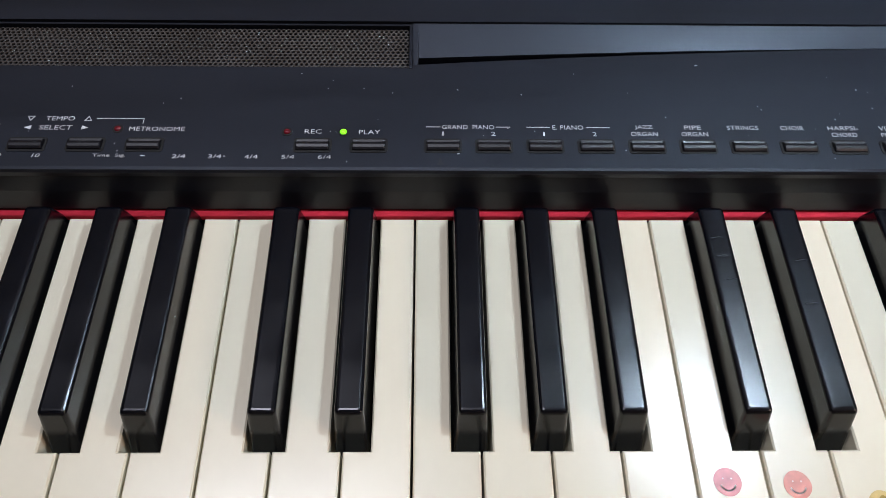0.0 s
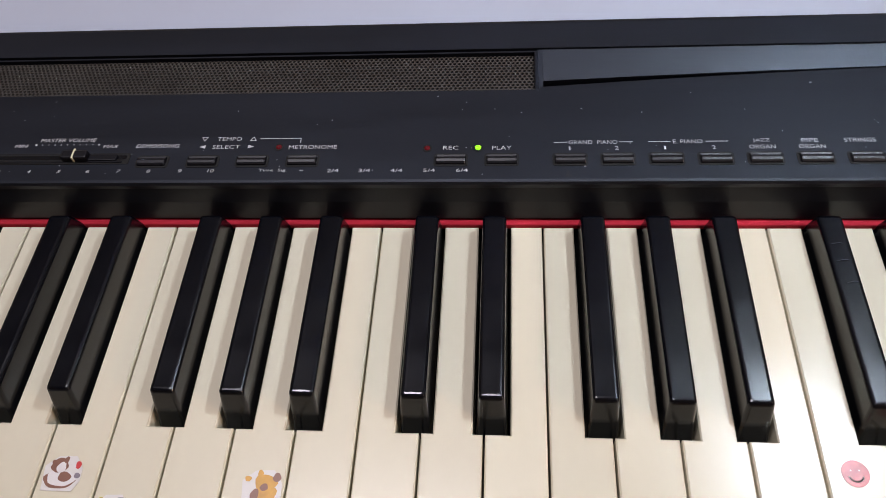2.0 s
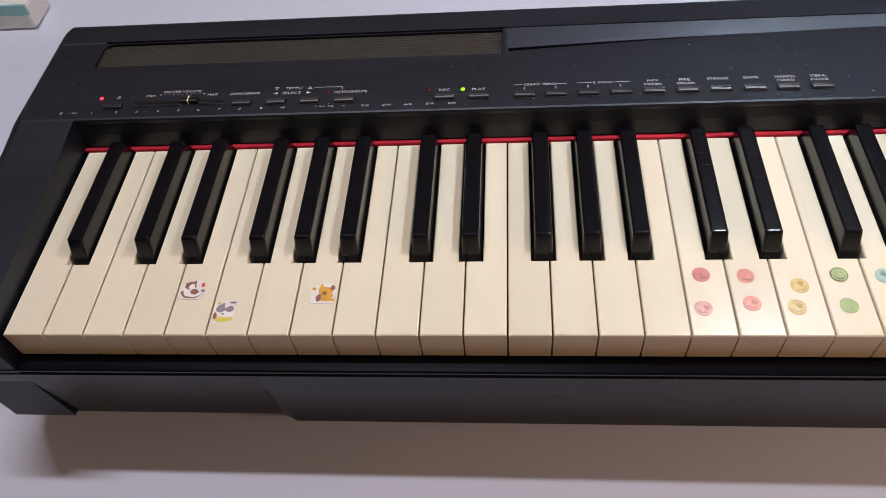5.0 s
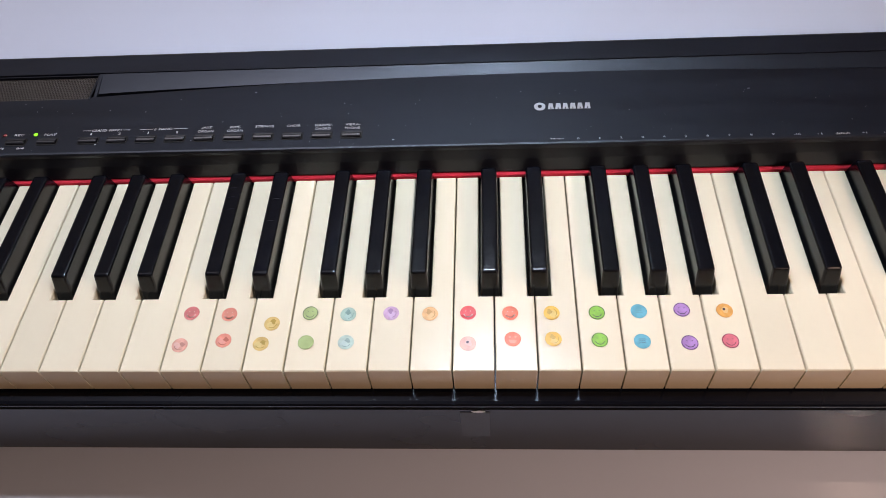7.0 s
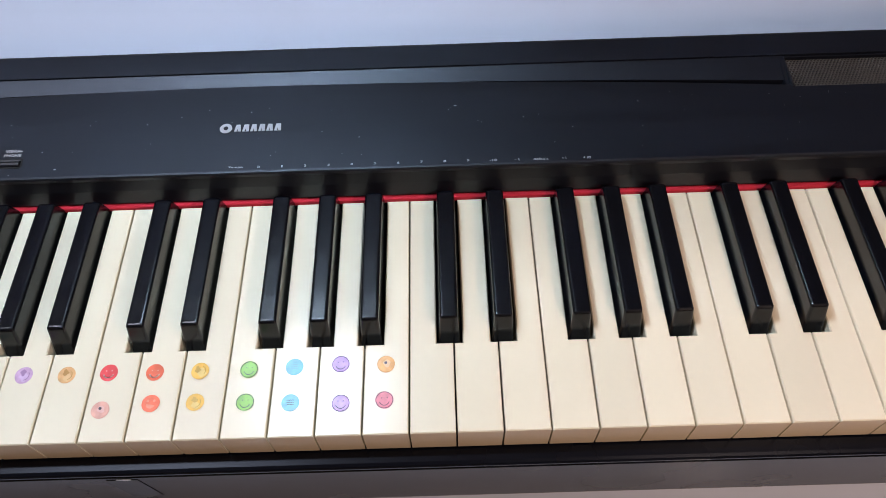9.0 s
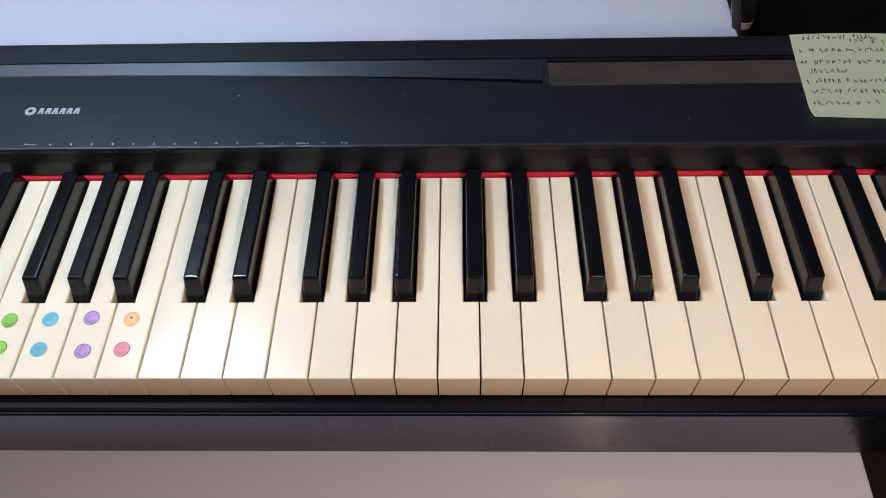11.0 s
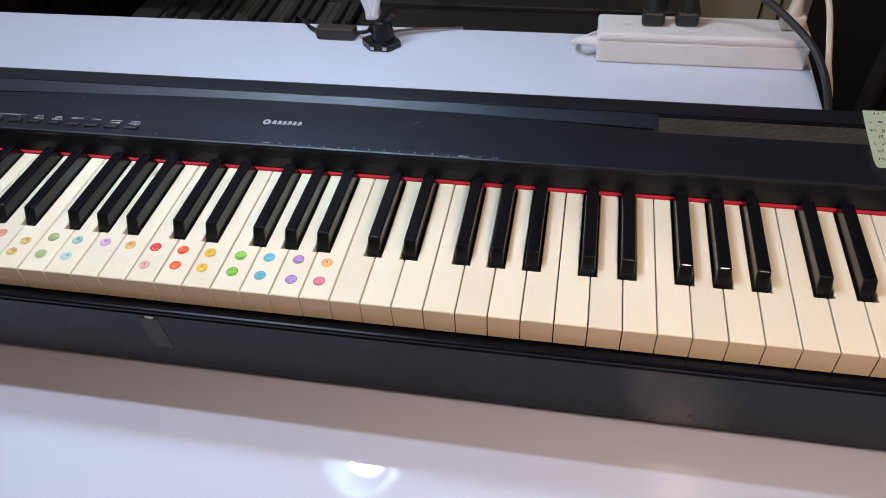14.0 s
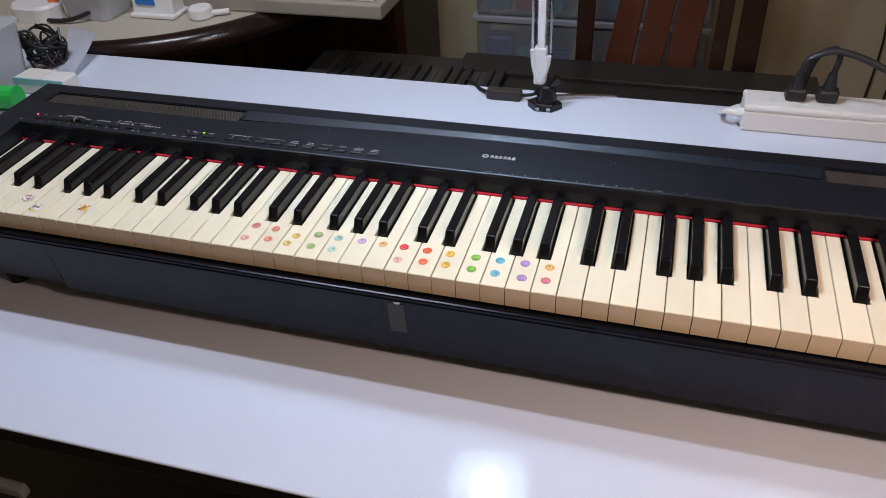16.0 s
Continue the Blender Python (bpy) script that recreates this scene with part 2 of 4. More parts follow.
def panel_mesh():
    bm = bmesh.new()
    z, zg = PANEL_Z, PANEL_Z - 0.007

    def quad(x0, y0, x1, y1, za=z, zb=z):
        bm.faces.new([bm.verts.new(p) for p in ((x0, y0, za), (x1, y0, za), (x1, y1, zb), (x0, y1, zb))])

    xs = [CX0, GL[0], GL[1], GR[0], GR[1], CX1]
    for a, b in zip(xs, xs[1:]):
        quad(a, 0.1505, b, GY0)
        quad(a, GRY1, b, 0.2490, z + 0.0004, z + 0.0004)
        if (a, b) not in (GL, GR):
            if a != GL[1]:
                quad(a, GY0, b, GY1)
        quad(a, GY1, b, GRY0)
        if a == CX0 or b == CX1:
            quad(a, GRY0, b, GRY1, z, z + 0.0004)
            bm.faces.new([bm.verts.new(p) for p in (((b if a == CX0 else a), GRY0, z - 0.002), ((b if a == CX0 else a), GRY1, z - 0.002), ((b if a == CX0 else a), GRY1, z), ((b if a == CX0 else a), GRY0, z))])
        else:
            quad(a, GRY0, b, GRY1, z - 0.002, z - 0.002)
        for y, t in ((GRY0, z), (GRY1, z + 0.0004)) if a != CX0 and b != CX1 else ():
            bm.faces.new([bm.verts.new(p) for p in ((a, y, z - 0.002), (b, y, z - 0.002), (b, y, t), (a, y, t))])
        prof = [(0.1505, z), (0.1494, z - 0.0005), (0.1489, z - 0.0018), (0.1489, z - 0.004)]
        for (ya, za), (yb, zb) in zip(prof, prof[1:]):
            if a >= IX0 or b > IX0:
                quad(max(a, CX0), yb, b, ya, zb, za)
        prof = [(0.2490, z + 0.0004), (0.2512, z - 0.0003), (0.2530, z - 0.002), (0.260, z - 0.06), (0.260, TABLE_Z + 0.012)]
        for (ya, za), (yb, zb) in zip(prof, prof[1:]):
            quad(a, ya, b, yb, za, zb)
    # wells of the two grilles
    for a, b in (GL, GR):
        quad(a, GY0, b, GY1, zg, zg)
        for y in (GY0, GY1):
            bm.faces.new([bm.verts.new(p) for p in ((a, y, zg), (b, y, zg), (b, y, z), (a, y, z))])
        for x in (a, b):
            bm.faces.new([bm.verts.new(p) for p in ((x, GY0, zg), (x, GY1, zg), (x, GY1, z), (x, GY0, z))])
    # the bowed slot for the music rest
    a, b = GL[1], GR[0]
    low, high = [], []
    xs = [a, 0.2828, 0.2830] + [0.2830 + (0.9382 - 0.2830) * k / 36 for k in range(1, 37)] + [0.9384, b]
    for x in xs:
        u = (x - (a + b) / 2) / ((b - a) / 2)
        lo = 0.2178 - 0.0132 * u * u
        w = 0.0022 + 0.0042 * u * u
        if x < 0.2829 or x > 0.9383:
            w = 0.0
        low.append((x, lo))
        high.append((x, lo + w))
    for k in range(len(xs) - 1):
        (xa, la), (xb, lb), (_, ha), (_, hb) = low[k], low[k + 1], high[k], high[k + 1]
        bm.faces.new([bm.verts.new(p) for p in ((xa, GY0, z), (xb, GY0, z), (xb, lb, z), (xa, la, z))])
        bm.faces.new([bm.verts.new(p) for p in ((xa, ha, z - 0.0024), (xb, hb, z - 0.0024), (xb, GY1, z + 0.0014), (xa, GY1, z + 0.0014))])
        bm.faces.new([bm.verts.new(p) for p in ((xa, la, z), (xb, lb, z), (xb, lb, z - 0.012), (xa, la, z - 0.012))])
        bm.faces.new([bm.verts.new(p) for p in ((xa, ha, z - 0.0024), (xb, hb, z - 0.0024), (xb, hb, z - 0.012), (xa, ha, z - 0.012))])
        bm.faces.new([bm.verts.new(p) for p in ((xa, la, z - 0.012), (xb, lb, z - 0.012), (xb, hb, z - 0.012), (xa, ha, z - 0.012))])
    bmesh.ops.remove_doubles(bm, verts=bm.verts[:], dist=0.00005)
    return bm


pp("control_panel", panel_mesh(), M_CASE, "matt black control panel")
pp("fallboard", prism([(0.1489, PANEL_Z - 0.004), (0.1470, 0.852), (0.1453, 0.8425), (0.160, 0.8425), (0.160, PANEL_Z - 0.005)], IX0, IX1), M_FALL)
pp("felt_strip", bx(IX0, IX1, 0.1427, 0.1462, 0.838, 0.8414, 0.0006), M_FELT, "red felt strip behind the keys")
pp("base", bx(CX0 + 0.002, CX1 - 0.002, 0.012, 0.254, TABLE_Z + 0.012, TABLE_Z + 0.06), M_DARK)
pp("key_bed", bx(IX0, IX1, 0.004, 0.17, TABLE_Z + 0.055, 0.8135), M_DARK)
for x0, x1, side in ((CX0, IX0, -1), (IX1, CX1, 1)):
    prof = [(0.1505, PANEL_Z), (0.1489, PANEL_Z - 0.0007), (0.128, 0.8600), (0.10, 0.8578), (0.0, 0.8535), (-0.006, 0.8505), (-0.0092, 0.845), (-0.0088, 0.815), (-0.0045, TABLE_Z + 0.010), (0.1505, TABLE_Z + 0.010)]
    bm = prism(prof, x0, x1)
    for v in bm.verts:
        if v.co.z < 0.80 and abs(v.co.x - (CX0 if side < 0 else CX1)) < 1e-4:
            v.co.x += side * 0.004
    pp("cheek_block", bm, M_CASE)
side = [(-0.0045, TABLE_Z + 0.010), (-0.0088, 0.815), (-0.0092, 0.845), (-0.006, 0.8505), (0.0, 0.8535), (0.10, 0.8578), (0.128, 0.8600), (0.1505, PANEL_Z),
        (0.2490, PANEL_Z + 0.0003), (0.2530, PANEL_Z - 0.002), (0.260, PANEL_Z - 0.06), (0.260, TABLE_Z + 0.012)]
for x, sg in ((CX0, -1), (CX1, 1)):
    bm = bmesh.new()
    rings = []
    for dx, d in ((0.0, 0.0), (0.0055, 0.0028), (0.0098, 0.0080), (0.0120, 0.0140)):
        rings.append([bm.verts.new((x + sg * dx, y + (d if y < 0.05 else -d if y > 0.2 else 0), z - (d if z > 0.8 else 0))) for y, z in side])
    for a, b in zip(rings, rings[1:]):
        for i in range(len(side)):
            bm.faces.new((a[i], a[(i + 1) % len(side)], b[(i + 1) % len(side)], b[i]))
    bm.faces.new(rings[-1])
    pp("side_cap", bm, M_CASE)
rail = [(0.03, 0.8165), (-0.0068, 0.8165), (-0.0084, 0.8160), (-0.0092, 0.8148), (-0.0092, 0.8135), (-0.0080, 0.8122), (-0.0080, 0.8110), (-0.0090, 0.8098), (-0.0045, TABLE_Z + 0.006), (0.03, TABLE_Z + 0.006)]
bm = bmesh.new()
rings = []
for x, lift in ((CX0 + 0.0005, 0.005), (0.138, 0.005), (0.146, 0.0), (CX1 - 0.0005, 0.0)):
    rings.append([bm.verts.new((x, y + (0.5 * lift if z < 0.76 and y < 0 else 0), z + (lift if z < 0.76 else 0))) for y, z in rail])
for a, b in zip(rings, rings[1:]):
    for i in range(len(rail)):
        bm.faces.new((a[i], a[(i + 1) % len(rail)], b[(i + 1) % len(rail)], b[i]))
bm.faces.new(rings[0])
bm.faces.new(rings[-1][::-1])
pp("front_rail", bm, M_RAIL)
for fx in (0.03, 1.19):
    for fy in (0.03, 0.23):
        pp("rubber_foot", cyl((fx, fy, table_at(fy)), 0.014, 0.016, 0.750 - table_at(fy)), M_DARK)


def grille_mesh(x0, x1, y0, y1, pitch, hole, lean):
    """A sheet of hexagonal cells, each with a round-cornered opening; its outer end has a rounded corner."""
    verts, faces = [], []
    h = pitch / math.sqrt(3)
    rows = int((y1 - y0) / (1.5 * h))
    for j in range(rows + 1):
        y = y0 + 1.5 * h * j
        for i in range(int((x1 - x0) / pitch) + 1):
            x = x0 + pitch * (i + 0.5 * (j % 2))
            cut = max(0, y - y1 + 0.0045)
            if x > x1 - (cut if lean > 0 else 0) or x < x0 + (cut if lean < 0 else 0):
                continue
            base = len(verts)
            for k in range(6):
                a = math.pi / 6 + math.pi / 3 * k
                verts.append((x + h * math.cos(a), y + h * math.sin(a), 0))
            for k in range(6):
                a = math.pi / 6 + math.pi / 3 * k
                verts.append((x + hole * math.cos(a), y + hole * math.sin(a), 0))
            for k in range(6):
                verts.append((verts[base + 6 + k][0], verts[base + 6 + k][1], -0.0008))
            for k in range(6):
                n = (k + 1) % 6
                faces.append((base + k, base + n, base + 6 + n, base + 6 + k))
                faces.append((base + 6 + k, base + 6 + n, base + 12 + n, base + 12 + k))
    me = bpy.data.meshes.new("grille")
    me.from_pydata(verts, [], faces)
    me.materials.append(M_GRILLE)
    return me


for a, b in (GL, GR):
    g = under(new("speaker_grille", grille_mesh(a + 0.0015, b - 0.0015, GY0 + 0.0012, GY1 - 0.0008, 0.00212, 0.00088, -1 if a < 0 else 1)), piano)
    g.location = (0, 0, PANEL_Z - 0.0010)
    tagged(g, "perforated metal speaker grille with dust")
    part("rim", bx(a, b, GY0, GY0 + 0.0012, -0.0012, 0.0004, 0), M_CASE, g)
    end, sg = (a, 1) if a < 0 else (b, -1)
    corner = [(end, GY1 - 0.0050), (end + sg * 0.0005, GY1 - 0.0050), (end + sg * 0.0016, GY1 - 0.0022), (end + sg * 0.0038, GY1 - 0.0007), (end + sg * 0.0060, GY1), (end, GY1)]
    part("corner_piece", slab(corner if sg > 0 else corner[::-1], -0.006, 0.0008), M_CASE, g)
    inner, sg = (b, -1) if a < 0 else (a, 1)
    part("end_bar", bx(*sorted((inner, inner + sg * 0.0016)), GY0, GY1, -0.004, 0.0014, 0.0004), M_CASE, g)

# keys
BLACK_OFF = {1: -0.0023, 3: 0.0028, 6: -0.0033, 8: 0.0, 10: 0.0032}
HOLE, HOLE_Y, BACK_Y, GAP = 0.0070, 0.0486, 0.1424, 0.00045
WHITE_OF = {0: 0, 2: 1, 4: 2, 5: 3, 7: 4, 9: 5, 11: 6}
key_mesh = {}
white_keys, black_keys = [], []
bk = bmesh.new()
yb, zt = 0.0500, 0.8517
vs = [bk.verts.new(p) for p in ((-0.0059, yb, 0.832), (0.0059, yb, 0.832), (0.0059, 0.1465, 0.832), (-0.0059, 0.1465, 0.832),
                                (-0.0047, 0.0580, zt), (0.0047, 0.0580, zt), (0.0049, 0.1405, zt - 0.0003), (-0.0049, 0.1405, zt - 0.0003))]
for f in ((0, 1, 2, 3), (4, 5, 6, 7), (0, 1, 5, 4), (1, 2, 6, 5), (2, 3, 7, 6), (3, 0, 4, 7)):
    bk.faces.new([vs[i] for i in f])
bmesh.ops.recalc_face_normals(bk, faces=bk.faces)
bmesh.ops.bevel(bk, geom=[e for e in bk.edges if max(v.co.z for v in e.verts) > 0.85], offset=0.0015, segments=4, affect="EDGES", profile=0.5)
black_mesh = None
w = 0
for k in range(88):
    pc = (k + 9) % 12
    if pc in WHITE_OF:
        x = w * PITCH
        left = BLACK_OFF.get((pc - 1) % 12) if k > 0 else None
        right = BLACK_OFF.get((pc + 1) % 12) if k < 87 else None
        sort = (pc, left is None, right is None)
        if sort not in key_mesh:
            a, b = GAP, PITCH - GAP
            pts = [(a, 0.0), (b, 0.0)]
            if right is not None:
                r = PITCH + right - HOLE
                pts += [(b, HOLE_Y), (r, HOLE_Y), (r, BACK_Y)]
            else:
                pts += [(b, BACK_Y)]
            if left is not None:
                l_ = left + HOLE
                pts += [(l_, BACK_Y), (l_, HOLE_Y), (a, HOLE_Y)]
            else:
                pts += [(a, BACK_Y)]
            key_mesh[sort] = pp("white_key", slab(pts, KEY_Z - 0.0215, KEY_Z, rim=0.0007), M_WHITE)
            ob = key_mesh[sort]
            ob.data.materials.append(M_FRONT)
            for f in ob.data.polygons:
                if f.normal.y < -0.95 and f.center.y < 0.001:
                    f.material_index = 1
        else:
            ob = under(new("white_key", key_mesh[sort].data), piano)
        ob.location = (x, 0, random.uniform(-0.00015, 0.00015))
        w += 1
    else:
        x = w * PITCH + BLACK_OFF[pc]
        if black_mesh is None:
            ob = pp("black_key", bk, M_BLACK)
            black_mesh = ob.data
        else:
            ob = under(new("black_key", black_mesh), piano)
        ob.location = (x, 0, random.uniform(-0.0001, 0.0001))

# ---- controls on the panel ----
PZ = PANEL_Z
M_BUTTON = mat("button_black", (0.004, 0.004, 0.007), 0.40, 0.1, 60, 0.05, 800, 0.02, 0.04)
M_RED_ON = mat("led_red_lit", (1.0, 0.03, 0.06), 0.3, 0.0, 5, 0.0, 50, 0.0, emit=2.5)
M_GREEN_ON = mat("led_green_lit", (0.25, 1.0, 0.02), 0.3, 0.0, 5, 0.0, 50, 0.0, emit=0.9)
M_RED_OFF = mat("led_red_dark", (0.13, 0.008, 0.014), 0.15, 0.1, 400, 0.1, 2000, 0.0, 0.02)
M_KNOBLINE = mat("slider_line", (0.75, 0.72, 0.5), 0.5, 0.05, 50, 0.05, 500, 0.0)


def rounded(cx, cy, w, h, r, n=4):
    pts = []
    for sx, sy, a in ((1, -1, -90), (1, 1, 0), (-1, 1, 90), (-1, -1, 180)):
        for k in range(n + 1):
            t = radians(a + 90 * k / n)
            pts.append((cx + sx * (w / 2 - r) + r * math.cos(t), cy + sy * (h / 2 - r) + r * math.sin(t)))
    return pts


BUTTON_Y = 0.1610
for x in (0.0220, 0.1100, 0.1330, 0.1553, 0.1778, 0.2425, 0.2642, 0.2930, 0.3128, 0.3328, 0.3528, 0.3727, 0.3927, 0.4127, 0.4325, 0.4522, 0.4720):
    bm = prism([(BUTTON_Y - 0.0025, PZ - 0.001), (BUTTON_Y - 0.0025, PZ + 0.0010), (BUTTON_Y - 0.0018, PZ + 0.0016), (BUTTON_Y - 0.0008, PZ + 0.0020),
                (BUTTON_Y - 0.0004, PZ + 0.0020), (BUTTON_Y + 0.0012, PZ + 0.0010), (BUTTON_Y + 0.0021, PZ + 0.0012), (BUTTON_Y + 0.0021, PZ - 0.001)], x - 0.0064, x + 0.0064)
    bmesh.ops.bevel(bm, geom=[e for e in bm.edges if abs(e.verts[0].co.x - e.verts[1].co.x) < 1e-5 and min(v.co.z for v in e.verts) > PZ], offset=0.0005, segments=2, affect="EDGES", profile=0.5)
    b = pp("button", bm, M_BUTTON, "glossy black push button")
    part("bezel", slab(rounded(x, BUTTON_Y, 0.0148, 0.0070, 0.0013), PZ - 0.0002, PZ + 0.00025), M_DARK, b).matrix_parent_inverse = Matrix()
for x, y, m, lab in ((0.0112, 0.1695, M_RED_ON, "lit red indicator light"), (0.1660, 0.1690, M_RED_OFF, "unlit red indicator light"),
                     (0.2320, 0.1678, M_RED_OFF, "unlit red indicator light"), (0.2540, 0.1678, M_GREEN_ON, "lit green indicator light")):
    led = pp("indicator_light", ball((x, y, PZ + 0.0002), 0.0014, (1, 1, 0.6), seg=14), m, lab, True)
    part("ring", cyl((x, y, PZ - 0.0002), 0.0022, 0.0021, 0.0004, 20), M_DARK, led)
slider = pp("volume_slider", slab(rounded(0.067, 0.1628, 0.0640, 0.0062, 0.0008), PZ - 0.0002, PZ + 0.0003), M_DARK, "black volume slider in its slot")
part("slot", slab(rounded(0.067, 0.1634, 0.0610, 0.0022, 0.0005), PZ, PZ + 0.00045), M_GLOSS, slider)
part("track", bx(0.0385, 0.0960, 0.1603, 0.1614, PZ, PZ + 0.0008, 0.0002), M_BUTTON, slider)
knob = part("knob", bx(0.0685, 0.0805, 0.1606, 0.1652, PZ, PZ + 0.0038, 0.0008), M_BUTTON, slider)
part("line", bx(0.0740, 0.0747, 0.1602, 0.1656, PZ + 0.001, PZ + 0.0041, 0.0001), M_KNOBLINE, knob)
part("rest", bx(0.0805, 0.0935, 0.1610, 0.1645, PZ, PZ + 0.0016, 0.0004), M_BUTTON, slider)

TZ = PZ + 0.0001
WORDS = (
    ("MASTER VOLUME", 0.0665, 0.1742, 0.0265, 0.0021, 0.15), ("MIN", 0.0450, 0.1708, 0.0060, 0.0019, 0.15), ("MAX", 0.0880, 0.1703, 0.0070, 0.0019, 0.15),
    ("DEMO/SONG", 0.1100, 0.1703, 0.0200, 0.0021, 0.15), ("TEMPO", 0.1425, 0.1742, 0.0112, 0.0021, 0.0), ("SELECT", 0.1418, 0.1695, 0.0125, 0.0021, 0.0),
    ("METRONOME", 0.1812, 0.1690, 0.0215, 0.0021, 0.0), ("REC", 0.2422, 0.1680, 0.0066, 0.0021, 0.0), ("PLAY", 0.2642, 0.1678, 0.0082, 0.0021, 0.0),
    ("GRAND  PIANO", 0.3030, 0.1706, 0.0205, 0.0021, 0.0), ("E. PIANO", 0.3425, 0.1706, 0.0122, 0.0021, 0.0), ("JAZZ", 0.3727, 0.1708, 0.0070, 0.0021, 0.0),
    ("ORGAN", 0.3725, 0.1674, 0.0106, 0.0021, 0.0), ("PIPE", 0.3922, 0.1708, 0.0066, 0.0021, 0.0), ("ORGAN", 0.3925, 0.1674, 0.0106, 0.0021, 0.0),
    ("STRINGS", 0.4122, 0.1708, 0.0125, 0.0021, 0.0), ("CHOIR", 0.4320, 0.1708, 0.0092, 0.0021, 0.0), ("HARPSI-", 0.4525, 0.1708, 0.0122, 0.0021, 0.0),
    ("CHORD", 0.4522, 0.1674, 0.0102, 0.0021, 0.0), ("VIBRA-", 0.4720, 0.1708, 0.0100, 0.0021, 0.0), ("PHONE", 0.4720, 0.1674, 0.0100, 0.0021, 0.0),
    ("1", 0.2930, 0.1672, 0.0007, 0.0019, 0.0), ("2", 0.3128, 0.1672, 0.0017, 0.0019, 0.0), ("1", 0.3328, 0.1672, 0.0007, 0.0019, 0.0), ("2", 0.3528, 0.1672, 0.0017, 0.0019, 0.0),
    ("Time  Sig.", 0.1655, 0.1556, 0.0125, 0.0019, 0.0), ("2/4", 0.1920, 0.1554, 0.0050, 0.0018, 0.0), ("3/4", 0.2057, 0.1554, 0.0050, 0.0018, 0.0),
    ("4/4", 0.2195, 0.1553, 0.0050, 0.0018, 0.0), ("5/4", 0.2335, 0.1553, 0.0050, 0.0018, 0.0), ("6/4", 0.2475, 0.1553, 0.0050, 0.0018, 0.0),
    ("Vol", -0.0035, 0.1560, 0.0038, 0.0014, 0.0), ("Tempo", 0.6055, 0.1530, 0.0085, 0.0014, 0.0), ("default", 0.7820, 0.1523, 0.0085, 0.0017, 0.0),
    ("-10", 0.7545, 0.1523, 0.0040, 0.0016, 0.0), ("-1", 0.7682, 0.1523, 0.0026, 0.0016, 0.0), ("+1", 0.7952, 0.1523, 0.0026, 0.0016, 0.0), ("+10", 0.8085, 0.1523, 0.0042, 0.0016, 0.0),
    ("DIGITAL PIANO", 1.2000, 0.1580, 0.0225, 0.0018, 0.0),
)
for text, x, y, wd, ht, sh in WORDS:
    under(written(text, x, y, wd, ht, TZ, None, M_PRINT, shear=sh), piano)
for k, x in enumerate((0.0088, 0.0255, 0.0400, 0.0543, 0.0683, 0.0818, 0.0960, 0.1097, 0.1240, 0.1378)):
    under(written(str(k + 1), x, 0.1556, (0.0007, 0.0016)[k > 0] if k < 9 else 0.0030, 0.0017, TZ, None, M_PRINT, "printed_number", shear=0.2), piano)
for k in range(10):
    under(written(str(k), 0.6190 + 0.01345 * k, 0.1528, 0.0007 if k == 1 else 0.0015, 0.0015, TZ, None, M_PRINT, "printed_number"), piano)
LINES = (
    [(0.2865, 0.1706), (0.2918, 0.1706)], [(0.3142, 0.1706), (0.3195, 0.1706)], [(0.3262, 0.1706), (0.3352, 0.1706)], [(0.3500, 0.1706), (0.3590, 0.1706)],
    [(0.1568, 0.1742), (0.1752, 0.1742), (0.1752, 0.1718)], [(0.1775, 0.1556), (0.1790, 0.1556)],
    [(0.1297, 0.1752), (0.1323, 0.1752), (0.1310, 0.1731), (0.1297, 0.1752)], [(0.1522, 0.1731), (0.1548, 0.1731), (0.1535, 0.1752), (0.1522, 0.1731)],
    [(0.0228, 0.1712), (0.0240, 0.1704), (0.0240, 0.1692), (0.0228, 0.1686), (0.0217, 0.1692), (0.0215, 0.1703), (0.0222, 0.1709)], [(0.0231, 0.1714), (0.0229, 0.1698)],
    [(-0.0132, 0.1572), (-0.0122, 0.1572), (-0.0122, 0.1550), (-0.0132, 0.1550), (-0.0132, 0.1572)],
)
for pts in LINES:
    pp("printed_line", stroke(pts, 0.00030, TZ, TZ + 0.00008), M_PRINT)
for pts in ([(0.1295, 0.1695), (0.1322, 0.1685), (0.1322, 0.1705)], [(0.1545, 0.1695), (0.1518, 0.1705), (0.1518, 0.1685)]):
    pp("printed_arrow", slab(pts, TZ, TZ + 0.00008), M_PRINT)
for k in range(11):
    pp("printed_dot", slab(disc_points(0.0520 + 0.0030 * k, 0.1714, 0.00028 + (0.0002 if k in (0, 10) else 0), 8), TZ, TZ + 0.00008), M_PRINT)
# maker's mark: a plain disc and six plain blocks
mark = pp("emblem", slab(disc_points(0.5960, 0.1832, 0.0037, 32), TZ, TZ + 0.0003), M_SILVER, "plain silver mark on the panel")
part("inner_disc", slab(disc_points(0.5960, 0.1832, 0.0014, 20), TZ + 0.0003, TZ + 0.0005), M_CASE, mark)
for k in range(6):
    x = 0.6012 + k * 0.0048
    part("block", slab([(x, 0.1805), (x + 0.0040, 0.1805), (x + 0.0033 + 0.0004 * (k % 2), 0.1859), (x + 0.0009, 0.1859)], TZ, TZ + 0.0003), M_SILVER, mark)
    part("gap", slab([(x + 0.0016, 0.1805), (x + 0.0024, 0.1805), (x + 0.0020, 0.1826)], TZ + 0.0003, TZ + 0.0004), M_CASE, mark)
